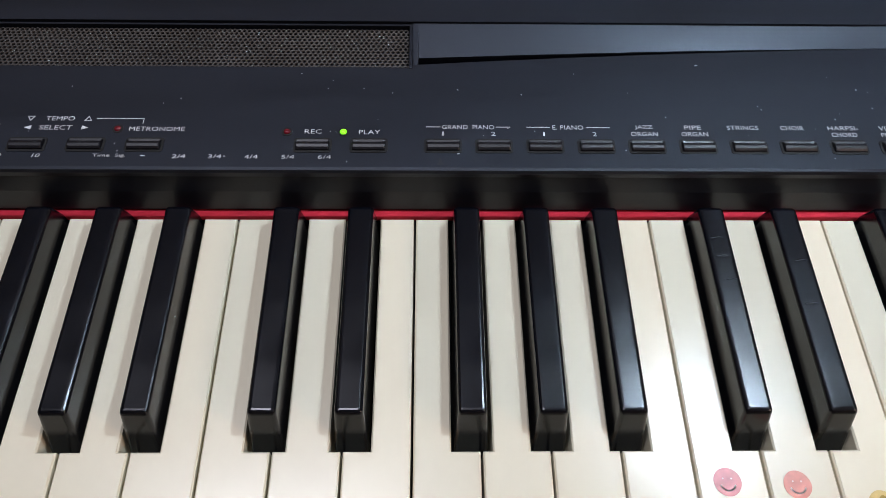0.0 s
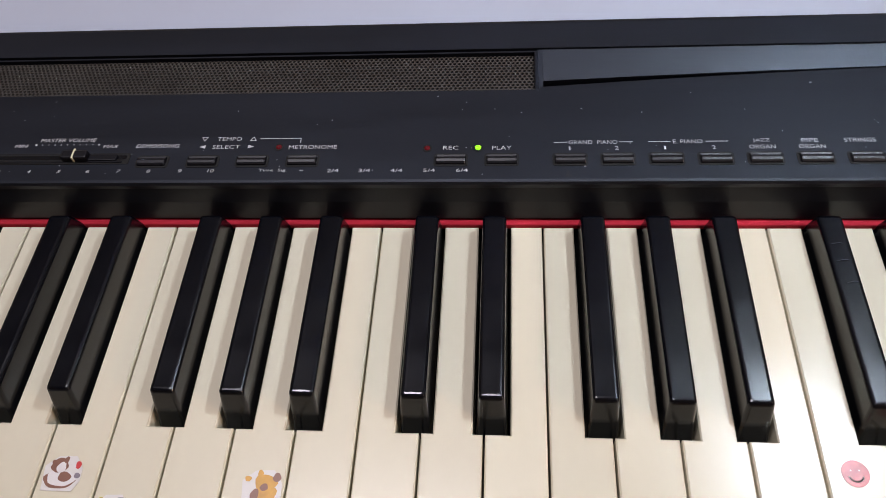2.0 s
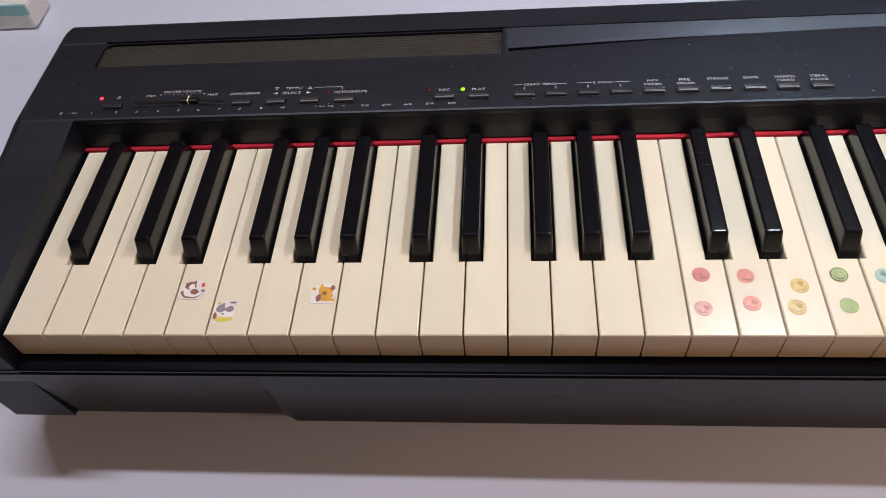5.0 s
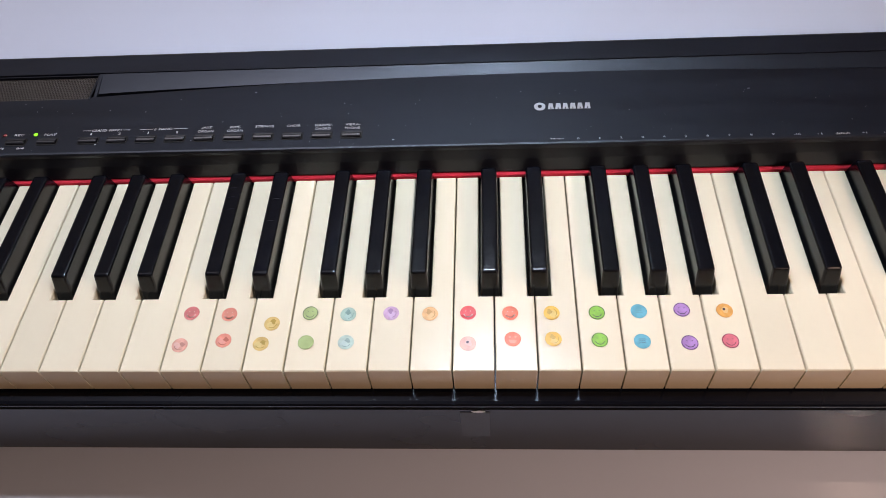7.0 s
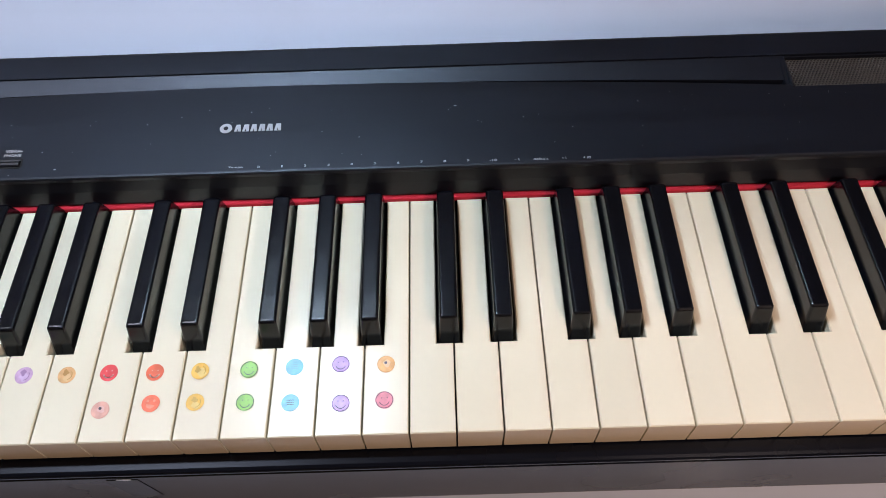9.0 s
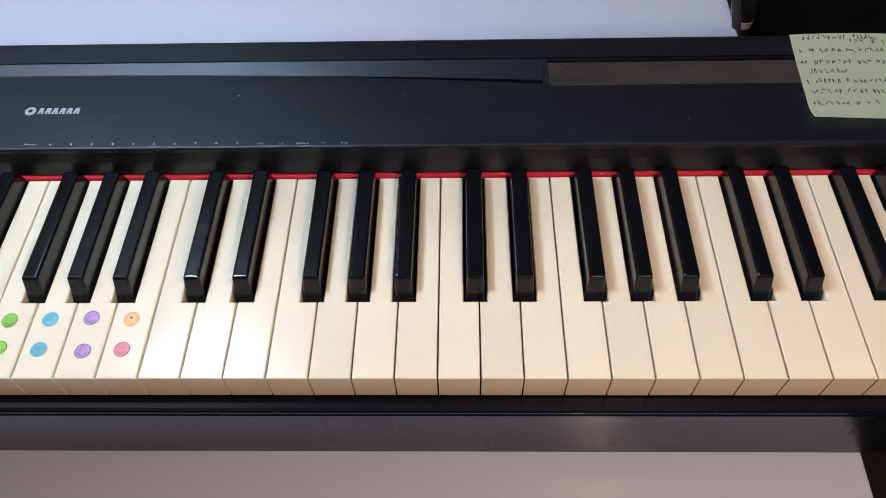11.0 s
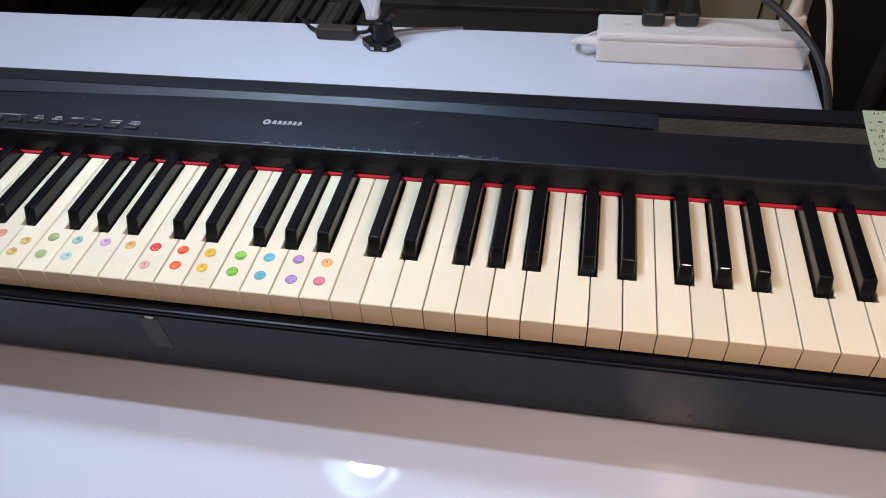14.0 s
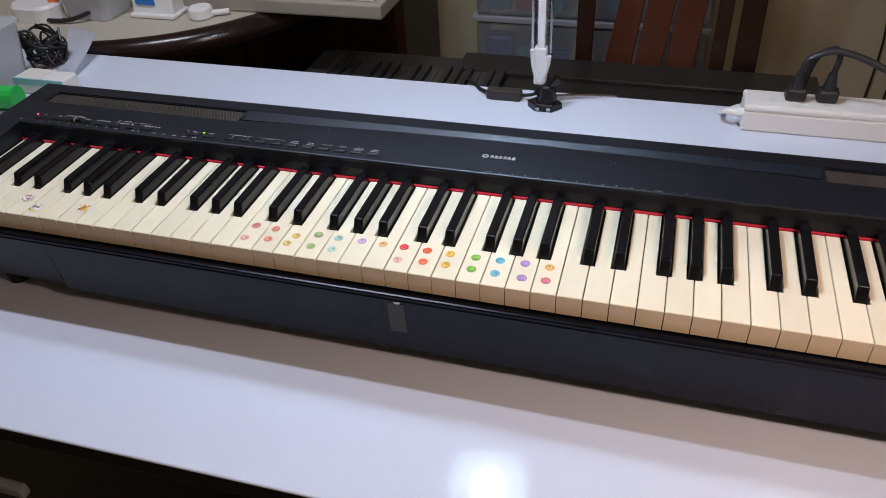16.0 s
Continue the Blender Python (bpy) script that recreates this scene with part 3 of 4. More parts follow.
# chips and scuffs on the black case
M_SCUFF = mat("bare_scuff", (0.42, 0.43, 0.46), 0.6, 0.3, 300, 0.3, 2500, 0.1)
M_CHIP = mat("chipped_edge", (0.62, 0.63, 0.66), 0.5, 0.3, 300, 0.3, 2500, 0.1)
pp("chip", slab([(0.5540 + 0.0040 * px, 0.0017 * py) for px, py in ((-1.0, 0.4), (-0.7, -0.6), (-0.1, -1.0), (0.5, -0.8), (1.0, -0.2), (0.9, 0.7), (0.1, 0.9))], 0, 0.0002), M_CHIP, "small worn chip on the front rail").matrix_basis = Matrix.Translation((0, -0.00925, 0.8080)) @ Matrix.Rotation(radians(93.7), 4, "X")
tape = bx(-0.0085, 0.0085, 0.0, 0.040, 0, 0.00012)
pp("clear_tape", tape, mat("tape_film", (0.045, 0.047, 0.055), 0.5, 0.1, 60, 0.1, 600, 0.02), "strip of cloudy clear tape").matrix_basis = Matrix.Translation((0.5520, -0.0064, 0.7665)) @ Matrix.Rotation(radians(93.74), 4, "X")
for x, y, rr in ((0.5000, 0.1555, 0.0008), (0.7340, 0.1960, 0.0009), (0.2990, 0.1570, 0.0005), (0.4000, 0.2050, 0.0007)):
    pp("nick", slab([(x - rr, y - 0.0002), (x + rr, y), (x + rr * 0.6, y + 0.0004), (x - rr, y + 0.0003)], TZ, TZ + 0.00008), M_SCUFF)

# dust lying on the panel, the slot's strip and the backs of the keys
rng = random.Random(21)
bm = bmesh.new()
for k in range(150):
    x, y = rng.uniform(-0.03, 1.25), rng.uniform(0.152, 0.247)
    if GY0 < y < GRY1:
        y = rng.uniform(0.152, 0.200)
    r = rng.uniform(0.00012, 0.00030)
    slab(disc_points(x, y, r, 6, wob=0.4), TZ, TZ + 0.00008, bm)
tagged(pp("dust", bm, M_SCUFF, "pale specks of dust"), kind="stuff")
# dried drip beside the first tone button
pp("stain", slab([(0.2905, 0.1515), (0.2935, 0.1517), (0.2925, 0.1530), (0.2922, 0.1550), (0.2914, 0.1552), (0.2912, 0.1530)], TZ, TZ + 0.00006), mat("dried_stain", (0.02, 0.021, 0.026), 0.7, 0.2, 90, 0.2, 900, 0.1))
# fine scratches on the two black keys that are played most
for kx, ky0 in ((0.3970, 0.118), (0.3982, 0.108), (0.3966, 0.126), (0.4262, 0.116), (0.4252, 0.098)):
    pp("scratch", stroke([(kx - 0.0022, ky0), (kx + 0.0008, ky0 + 0.0006), (kx + 0.0022, ky0 + 0.0003)], 0.00016, 0.85175, 0.85180), mat("scratch_grey", (0.05, 0.053, 0.06), 0.5, 0.2, 300, 0.2, 900, 0.0))

# ---- stickers on the keys ----
STICKER = {}


def sticker_paint(name, col, var=0.25):
    if name not in STICKER:
        STICKER[name] = mat("sticker_" + name, col, 0.35, var, 260, 0.05, 900, 0.0, 0.08)
    return STICKER[name]


M_INK = mat("sticker_ink", (0.05, 0.04, 0.06), 0.5, 0.2, 300, 0.1, 900, 0.0)
KZ = KEY_Z + 0.00025
DOTS = (
    (0.386, 0.038, "red", "faded", 2), (0.384, 0.0165, "peach", "faded", 0), (0.409, 0.037, "coral", "faded", 2), (0.409, 0.0195, "coral", "faded", 0),
    (0.4355, 0.0305, "mustard", "faded", 0), (0.4312, 0.0172, "mustard", "faded", 0), (0.457, 0.0375, "green", "faded", 1), (0.457, 0.018, "green", "faded", 3),
    (0.4795, 0.0365, "teal", "faded", 0), (0.480, 0.018, "pale_teal", "faded", 0), (0.5045, 0.0370, "lilac", "faded", 0), (0.527, 0.0365, "amber", "faded", 0),
    (0.549, 0.037, "bright_red", "bright", 2), (0.549, 0.0168, "peach", "faded", 4), (0.573, 0.0365, "orange", "bright", 2), (0.574, 0.0195, "orange", "bright", 5),
    (0.5965, 0.0365, "gold", "bright", 0), (0.5965, 0.0195, "gold", "bright", 0), (0.6220, 0.0365, "leaf", "bright", 1), (0.622, 0.0187, "leaf", "bright", 1),
    (0.6455, 0.0372, "sky", "bright", 3), (0.645, 0.0177, "sky", "bright", 6), (0.6695, 0.038, "violet", "bright", 1), (0.6705, 0.0167, "violet", "bright", 1),
    (0.693, 0.0372, "amber", "bright", 4), (0.6925, 0.0177, "pink", "bright", 1),
)
PAINT = dict(red=(0.62, 0.14, 0.17), peach=(0.72, 0.40, 0.33), coral=(0.72, 0.27, 0.20), mustard=(0.66, 0.50, 0.14), green=(0.38, 0.52, 0.20), teal=(0.34, 0.52, 0.47),
             pale_teal=(0.46, 0.62, 0.58), lilac=(0.55, 0.36, 0.58), amber=(0.75, 0.46, 0.16), bright_red=(0.72, 0.06, 0.08), orange=(0.78, 0.20, 0.07), gold=(0.76, 0.52, 0.06),
             leaf=(0.33, 0.60, 0.10), sky=(0.20, 0.52, 0.62), violet=(0.50, 0.33, 0.62), pink=(0.75, 0.27, 0.33))
WORD = dict(red="red", peach="peach", coral="coral red", mustard="mustard", green="green", teal="teal", pale_teal="pale teal", lilac="lilac", amber="amber", bright_red="bright red",
            orange="orange", gold="golden yellow", leaf="leaf green", sky="sky blue", violet="violet", pink="pink")
for x, y, c, state, face in DOTS:
    worn = 0.20 if state == "faded" else 0.04
    m = sticker_paint(c + "_" + state, tuple(v ** 1.45 * (1 - worn) + w_ * worn for v, w_ in zip(PAINT[c], (0.70, 0.62, 0.50))), 0.45)
    r = 0.0046
    st = part("round_sticker", slab(disc_points(x, y, r, 30, wob=0.015), KZ, KZ + 0.00012), m)
    tagged(st, f"{'worn' if state == 'faded' else 'glossy'} {WORD[c]} round face sticker on an ivory key", "sticker", "round stickers on the keys")
    z0, z1 = KZ + 0.00012, KZ + 0.00018
    light = sticker_paint(c + "_light", tuple(v * 0.8 + 0.08 for v in PAINT[c]))
    if face in (1, 2):
        ink = M_INK if face == 1 else sticker_paint("pale_ink", (0.78, 0.66, 0.58), 0.05)
        part("smile", stroke([(x + r * 0.55 * math.cos(a), y - 0.0003 + r * 0.55 * math.sin(a)) for a in (radians(200 + 14 * k) for k in range(11))], 0.00035 if face == 1 else 0.00055, z0, z1), ink, st)
        for sx in (-1, 1):
            part("eye", slab(disc_points(x + sx * 0.0014, y + 0.0011, 0.0003, 8), z0, z1), ink, st)
        if face == 1:
            part("outline", stroke([(x + r * 0.93 * math.cos(a), y + r * 0.93 * math.sin(a)) for a in (2 * math.pi * k / 28 for k in range(29))], 0.00028, z0, z1), M_INK, st)
    if face == 5:
        part("mouth", slab(disc_points(x, y - 0.0004, 0.0023, 12, math.pi, 2 * math.pi), z0, z1), light, st)
        for sx in (-1, 1):
            part("eye", slab(disc_points(x + sx * 0.0016, y + 0.0014, 0.0007, 8), z0, z1), light, st)
    if face == 4:
        part("patch", slab(disc_points(x + 0.0004, y + 0.0004, 0.0019, 14, wob=0.2), z0, z1), light, st)
        part("spot", slab(disc_points(x - 0.0002, y + 0.0008, 0.0008, 10), z1, z1 + 0.00005), M_INK, st)
    if face in (3, 6):
        for k in range(3):
            part("squiggle", stroke([(x - 0.0018 + 0.0006 * i, y + 0.0012 - 0.0012 * k + 0.0003 * (i % 2)) for i in range(7)], 0.00026, z0, z1), M_INK if face == 6 else sticker_paint(c + "_dark", tuple(v * 0.6 for v in PAINT[c])), st)
    if face == 0:
        deep = sticker_paint(c + "_deep", tuple(v ** 1.3 * 0.62 for v in PAINT[c]), 0.3)
        turn = 7.0 * x + 40.0 * y
        part("worn_patch", slab(disc_points(x + 0.0013 * math.cos(turn), y + 0.0013 * math.sin(turn), 0.0021, 14, wob=0.3), z0, z1), light, st)
        part("deep_patch", slab(disc_points(x - 0.0016 * math.cos(turn), y - 0.0014 * math.sin(turn), 0.0015, 12, wob=0.35), z1, z1 + 0.00004), deep, st)
        part("print_line", stroke([(x + r * 0.62 * math.cos(a), y + r * 0.62 * math.sin(a)) for a in (turn + 0.25 * k for k in range(8))], 0.0004, z1, z1 + 0.00003), deep, st)

# three cut-out stickers, plain patches of colour
M_CLEAR = mat("sticker_border", (0.76, 0.72, 0.68), 0.3, 0.05, 100, 0.02, 600, 0.0, 0.05)
M_BROWN = sticker_paint("brown", (0.26, 0.12, 0.08))
M_GREY = sticker_paint("grey", (0.25, 0.21, 0.24))
M_OCHRE = sticker_paint("ochre", (0.66, 0.34, 0.05))
M_YELLOW = sticker_paint("yellow", (0.66, 0.56, 0.10))
M_REDS = sticker_paint("scarlet", (0.65, 0.06, 0.06))
M_PAPERW = sticker_paint("paper_white", (0.80, 0.76, 0.74), 0.06)


def cutout(x, y, w, h, label, patches):
    st = part("cutout_sticker", slab([(x + w * px, y + h * py) for px, py in ((-0.42, -0.5), (0.36, -0.5), (0.5, -0.2), (0.48, 0.15), (0.25, 0.5), (-0.2, 0.48), (-0.5, 0.2))], KZ, KZ + 0.0001), M_CLEAR)
    tagged(st, label, "sticker", "cut-out stickers on the keys")
    for k, (nm, px, py, rx, ry, m) in enumerate(patches):
        z0 = KZ + 0.0001 + 0.00003 * k
        part(nm, slab([(x + w * px + w * rx * math.cos(a) * (1 + 0.12 * math.sin(3 * a + k)), y + h * py + h * ry * math.sin(a) * (1 + 0.1 * math.cos(2 * a + k))) for a in (2 * math.pi * i / 18 for i in range(18))], z0, z0 + 0.00003), m, st)


cutout(0.1035, 0.0295, 0.0150, 0.0130, "brown and white cut-out sticker on an ivory key",
       (("shade_patch", -0.02, -0.20, 0.42, 0.26, M_BROWN), ("pale_patch", 0.0, -0.14, 0.38, 0.24, M_PAPERW), ("brown_patch", 0.08, -0.10, 0.17, 0.14, M_BROWN),
        ("brown_patch", -0.12, 0.22, 0.22, 0.20, M_BROWN), ("pale_patch", -0.06, 0.16, 0.12, 0.15, M_PAPERW), ("ear_patch", 0.02, 0.38, 0.06, 0.10, M_BROWN),
        ("ear_patch", -0.28, 0.30, 0.06, 0.08, M_BROWN), ("red_patch", 0.36, 0.24, 0.07, 0.12, M_REDS), ("grey_patch", 0.40, -0.06, 0.08, 0.08, M_GREY)))
cutout(0.1255, 0.0150, 0.0135, 0.0150, "grey and white cut-out sticker with a yellow base",
       (("yellow_patch", 0.02, -0.34, 0.40, 0.14, M_YELLOW), ("brown_patch", -0.36, -0.20, 0.08, 0.16, M_BROWN), ("pale_patch", 0.04, -0.06, 0.38, 0.20, M_PAPERW), ("grey_patch", -0.18, 0.12, 0.20, 0.16, M_GREY),
        ("grey_patch", 0.20, 0.10, 0.18, 0.13, M_GREY), ("ear_patch", -0.10, 0.28, 0.06, 0.09, M_GREY), ("spot", -0.04, -0.12, 0.06, 0.05, M_GREY), ("tail_patch", 0.28, 0.38, 0.16, 0.05, M_GREY), ("star_patch", -0.30, 0.36, 0.08, 0.06, M_YELLOW)))
cutout(0.1795, 0.0265, 0.0150, 0.0130, "orange and brown cut-out sticker on an ivory key",
       (("orange_patch", 0.12, -0.16, 0.26, 0.26, M_OCHRE), ("orange_patch", 0.08, 0.14, 0.28, 0.24, M_OCHRE), ("ear_patch", -0.08, 0.40, 0.07, 0.10, M_OCHRE), ("ear_patch", 0.34, 0.30, 0.10, 0.12, M_BROWN),
        ("brown_patch", 0.06, 0.02, 0.10, 0.10, M_BROWN), ("brown_patch", -0.14, -0.22, 0.10, 0.20, M_BROWN), ("tail_patch", 0.36, -0.32, 0.12, 0.07, M_OCHRE), ("star_patch", -0.36, 0.24, 0.08, 0.08, M_OCHRE)))

# ---- sticky note ----
M_NOTE = mat("note_paper", (0.74, 0.84, 0.62), 0.8, 0.06, 25, 0.06, 900, 0.15)
M_PENCIL = mat("note_ink", (0.07, 0.08, 0.10), 0.7, 0.3, 200, 0.2, 900, 0.0)
bm = bmesh.new()
A, B, C, D = Vector((1.1055, 0.1665)), Vector((1.1815, 0.1660)), Vector((1.1895, 0.2470)), Vector((1.1110, 0.2480))


def note_at(u, v):
    p = A.lerp(B, u).lerp(D.lerp(C, u), v)
    lift = 0.0008 + 0.0035 * max(0, 0.12 - v) * (1 - u) * 8 + 0.0012 * math.sin(u * 3.1) * v + 0.0015 * v ** 4
    return Vector((p.x, p.y, PZ + 0.0008 + lift))


N = 12
grid = [[bm.verts.new(note_at(i / N, j / N)) for i in range(N + 1)] for j in range(N + 1)]
for j in range(N):
    for i in range(N):
        bm.faces.new((grid[j][i], grid[j][i + 1], grid[j + 1][i + 1], grid[j + 1][i]))
bmesh.ops.solidify(bm, geom=bm.faces[:], thickness=0.00012)
note = tagged(part("sticky_note", bm, M_NOTE), "pale green sticky note with handwriting stuck over the grille", "note")
rng = random.Random(4)
for row, (v, u0, u1) in enumerate(((0.955, 0.10, 0.72), (0.90, 0.50, 0.96), (0.80, 0.05, 0.96), (0.66, 0.03, 0.97), (0.555, 0.10, 0.42), (0.44, 0.04, 0.90), (0.32, 0.06, 0.98), (0.19, 0.05, 0.60), (0.19, 0.66, 0.97), (0.06, 0.66, 0.98))):
    u = u0
    while u < u1:
        wd = rng.uniform(0.012, 0.035)
        pts = []
        for k in range(6):
            p = note_at(min(0.99, u + wd * k / 5), v + rng.uniform(-0.030, 0.030))
            pts.append((p.x, p.y, p.z + 0.00022))
        part("pen_mark", tube(pts, 0.00024, 4, 1), M_PENCIL, note)
        u += wd + rng.uniform(0.006, 0.03) + (0.04 if rng.random() < 0.15 else 0)

# ---- ceiling lamps ----
M_TUBE = mat("lamp_diffuser", (0.9, 0.9, 0.9), 0.6, 0.02, 5, 0.0, 50, 0.0)
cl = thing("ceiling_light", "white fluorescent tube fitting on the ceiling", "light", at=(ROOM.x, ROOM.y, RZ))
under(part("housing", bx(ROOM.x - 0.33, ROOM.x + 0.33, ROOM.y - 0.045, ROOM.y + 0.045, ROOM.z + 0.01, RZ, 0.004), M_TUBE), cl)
cb = thing("pendant_bulb", "warm bulb hanging on a short cord", "light", at=(WARM.x, WARM.y, RZ))
under(part("cord", cyl((WARM.x, WARM.y, WARM.z + 0.06), 0.004, 0.004, RZ - WARM.z - 0.06, 8), M_DARK), cb)
under(part("socket", cyl((WARM.x, WARM.y, WARM.z + 0.055), 0.018, 0.014, 0.05, 16), M_DARK), cb)

# ---- desk lamp ----
M_BULB = mat("lamp_bulb", (0.73, 0.87, 1.0), 0.4, 0.0, 5, 0.0, 50, 0.0, emit=LAMP_POWER)
M_SHADE = mat("lamp_white", (0.66, 0.67, 0.70), 0.35, 0.05, 20, 0.03, 300, 0.02)
M_CHROME = mat("chrome", (0.55, 0.55, 0.57), 0.15, 0.05, 30, 0.02, 300, 0.0, 0.03, metal=1.0)
CXL, CYL_ = 0.600, 0.549
lamp = thing("desk_lamp", "white swing-arm desk lamp clamped to the table", "lamp", at=(CXL, CYL_, TABLE_Z))


def lp(name, bm, m, label="", smooth=False):
    return under(part(name, bm, m, None, label, smooth), lamp)


lp("clamp_foot", slab([(CXL + 0.027 * math.cos(a), CYL_ + 0.017 * math.sin(a)) for a in (2 * math.pi * k / 6 for k in range(6))], TABLE_Z, TABLE_Z + 0.012, rim=0.002), M_GLOSS, "black hexagonal clamp foot")
for sx in (-0.009, 0.008):
    lp("bolt", bx(CXL + sx - 0.003, CXL + sx + 0.003, CYL_ - 0.018, CYL_ - 0.010, TABLE_Z + 0.003, TABLE_Z + 0.009, 0.001), M_CHROME)
lp("clamp_neck", cyl((CXL + 0.002, CYL_ + 0.004, TABLE_Z + 0.008), 0.017, 0.012, 0.028, 14, bevel=0.002), M_GLOSS)
lp("pivot", tube([(CXL - 0.012, CYL_, TABLE_Z + 0.02), (CXL + 0.004, CYL_ + 0.006, TABLE_Z + 0.034), (CXL + 0.018, CYL_ + 0.010, TABLE_Z + 0.048)], 0.008, 8), M_GLOSS)
ax, ay = 0.590, 0.562
lp("arm_socket", prism([(ay - 0.008, 0.770), (ay + 0.006, 0.770), (ay + 0.008, 0.83), (ay - 0.008, 0.83)], ax - 0.010, ax + 0.009, 0.002), M_SHADE)
for sx, top in ((-0.012, 0.826), (0.012, 0.818)):
    lp("spring_hook", tube([(ax + sx * 0.2, ay - 0.005, 0.775), (ax + sx * 0.8, ay - 0.006, 0.80), (ax + sx, ay - 0.006, top)], 0.0045, 8), M_SHADE)
lp("arm_bar", bx(ax - 0.0055, ax + 0.0055, ay - 0.006, ay + 0.006, 0.80, 1.21, 0.001), M_SHADE)
for sx in (-0.0135, 0.0135):
    lp("side_rod", tube([(ax + sx, ay, 0.82), (ax + sx, ay, 1.2)], 0.0022, 6), M_CHROME)
    lp("spring", tube([(ax + sx * 0.8 + 0.002 * math.cos(k * 1.6), ay + 0.004 + 0.002 * math.sin(k * 1.6), 0.825 + 0.0022 * k) for k in range(110)], 0.0011, 4, 1), M_GLOSS)
lp("elbow", cyl((ax - 0.012, ay, 1.205), 0.016, 0.016, 0.024, 16, turn=Matrix.Rotation(radians(90), 4, "Y")), M_SHADE)
lp("upper_arm", tube([(ax, ay, 1.21), (ax, 0.42, LAMP.z + 0.17), (LAMP.x, LAMP.y + 0.02, LAMP.z + 0.11)], 0.008, 8), M_SHADE)
lp("neck", cyl((LAMP.x, LAMP.y, LAMP.z + 0.045), 0.02, 0.012, 0.05, 16), M_SHADE)
bm = bmesh.new()
prev = None
for rr, zz in ((0.026, 0.062), (0.045, 0.052), (0.064, 0.022), (0.076, -0.016), (0.078, -0.016), (0.066, 0.024), (0.047, 0.055), (0.026, 0.065)):
    ring = [bm.verts.new((LAMP.x + rr * math.cos(2 * math.pi * k / 40), LAMP.y + rr * math.sin(2 * math.pi * k / 40), LAMP.z + zz)) for k in range(40)]
    if prev:
        for k in range(40):
            bm.faces.new((prev[k], prev[(k + 1) % 40], ring[(k + 1) % 40], ring[k]))
    prev = ring
lp("shade", bm, mat("lamp_shade_grey", (0.50, 0.56, 0.58), 0.4, 0.05, 20, 0.03, 300, 0.02), smooth=True)
lp("bulb", ball(LAMP, 0.031, (1, 1, 0.8)), M_BULB, smooth=True)
switch = lp("cord_switch", bx(0.503, 0.560, 0.557, 0.577, TABLE_Z, TABLE_Z + 0.017, 0.004), mat("switch_brown", (0.035, 0.03, 0.03), 0.35, 0.1, 50, 0.05, 500, 0.02))
part("toggle", bx(0.528, 0.538, 0.563, 0.571, TABLE_Z + 0.0165, TABLE_Z + 0.019, 0.001), M_GLOSS, switch).matrix_parent_inverse = Matrix.Translation(-lamp.location)
lp("cord", tube([(0.505, 0.568, TABLE_Z + 0.009), (0.488, 0.582, TABLE_Z + 0.006), (0.470, 0.604, TABLE_Z + 0.005), (0.45, 0.622, TABLE_Z - 0.02), (0.44, 0.63, 0.5)], 0.0028, 6), M_DARK)
lp("cord", tube([(0.558, 0.567, TABLE_Z + 0.009), (0.575, 0.565, TABLE_Z + 0.012), (0.592, 0.566, TABLE_Z + 0.02)], 0.0028, 6), M_DARK)
lp("chrome_rod", tube([(0.612, 0.572, TABLE_Z + 0.010), (0.65, 0.587, TABLE_Z + 0.007), (0.705, 0.600, TABLE_Z + 0.004)], 0.0026, 6), M_CHROME)

# ---- power strip ----
M_STRIP = mat("strip_white", (0.76, 0.75, 0.74), 0.32, 0.03, 30, 0.02, 400, 0.03)
M_BEIGE = mat("plug_beige", (0.62, 0.56, 0.47), 0.4, 0.05, 30, 0.03, 400, 0.02)
M_RUBBER = mat("plug_black", (0.02, 0.02, 0.022), 0.4, 0.1, 40, 0.05, 500, 0.03)
SX0, SX1, SY0, SY1, SZ = 0.888, 1.142, 0.532, 0.585, TABLE_Z + 0.041
strip = thing("power_strip", "long white power strip lying along the table edge", "power strip", at=(SX0, SY0, TABLE_Z))


def sp(name, bm, m, label=""):
    return under(part(name, bm, m, None, label), strip)


sp("body", bx(SX0, SX1, SY0, SY1, TABLE_Z, SZ - 0.0100, 0.003), M_STRIP)
sp("cover", bx(SX0 - 0.0005, SX1 + 0.0005, SY0 - 0.0005, SY1 + 0.0005, SZ - 0.0108, SZ, 0.004), M_STRIP)
for k in range(5):
    x = SX0 + 0.034 + 0.0415 * k
    o = sp("outlet", slab(disc_points(x, 0.5585, 0.0155, 24), SZ - 0.001, SZ + 0.0003), M_STRIP)
    for dx, dy, wd, hh in ((-0.006, 0.003, 0.0016, 0.007), (0.006, 0.003, 0.0016, 0.007), (0.0, -0.007, 0.004, 0.004)):
        part("slot", bx(x + dx - wd / 2, x + dx + wd / 2, 0.5585 + dy - hh / 2, 0.5585 + dy + hh / 2, SZ, SZ + 0.0005), M_DARK, o).matrix_parent_inverse = Matrix.Translation(-strip.location)
sp("indicator", bx(SX1 - 0.012, SX1 - 0.007, 0.550, 0.556, SZ - 0.001, SZ + 0.001, 0.0005), M_RED_ON, "glowing red indicator")
sp("strain_relief", cyl((SX0 + 0.002, 0.5455, TABLE_Z + 0.022), 0.008, 0.0045, 0.026, 14, turn=Matrix.Rotation(radians(-90), 4, "Y")), M_STRIP)
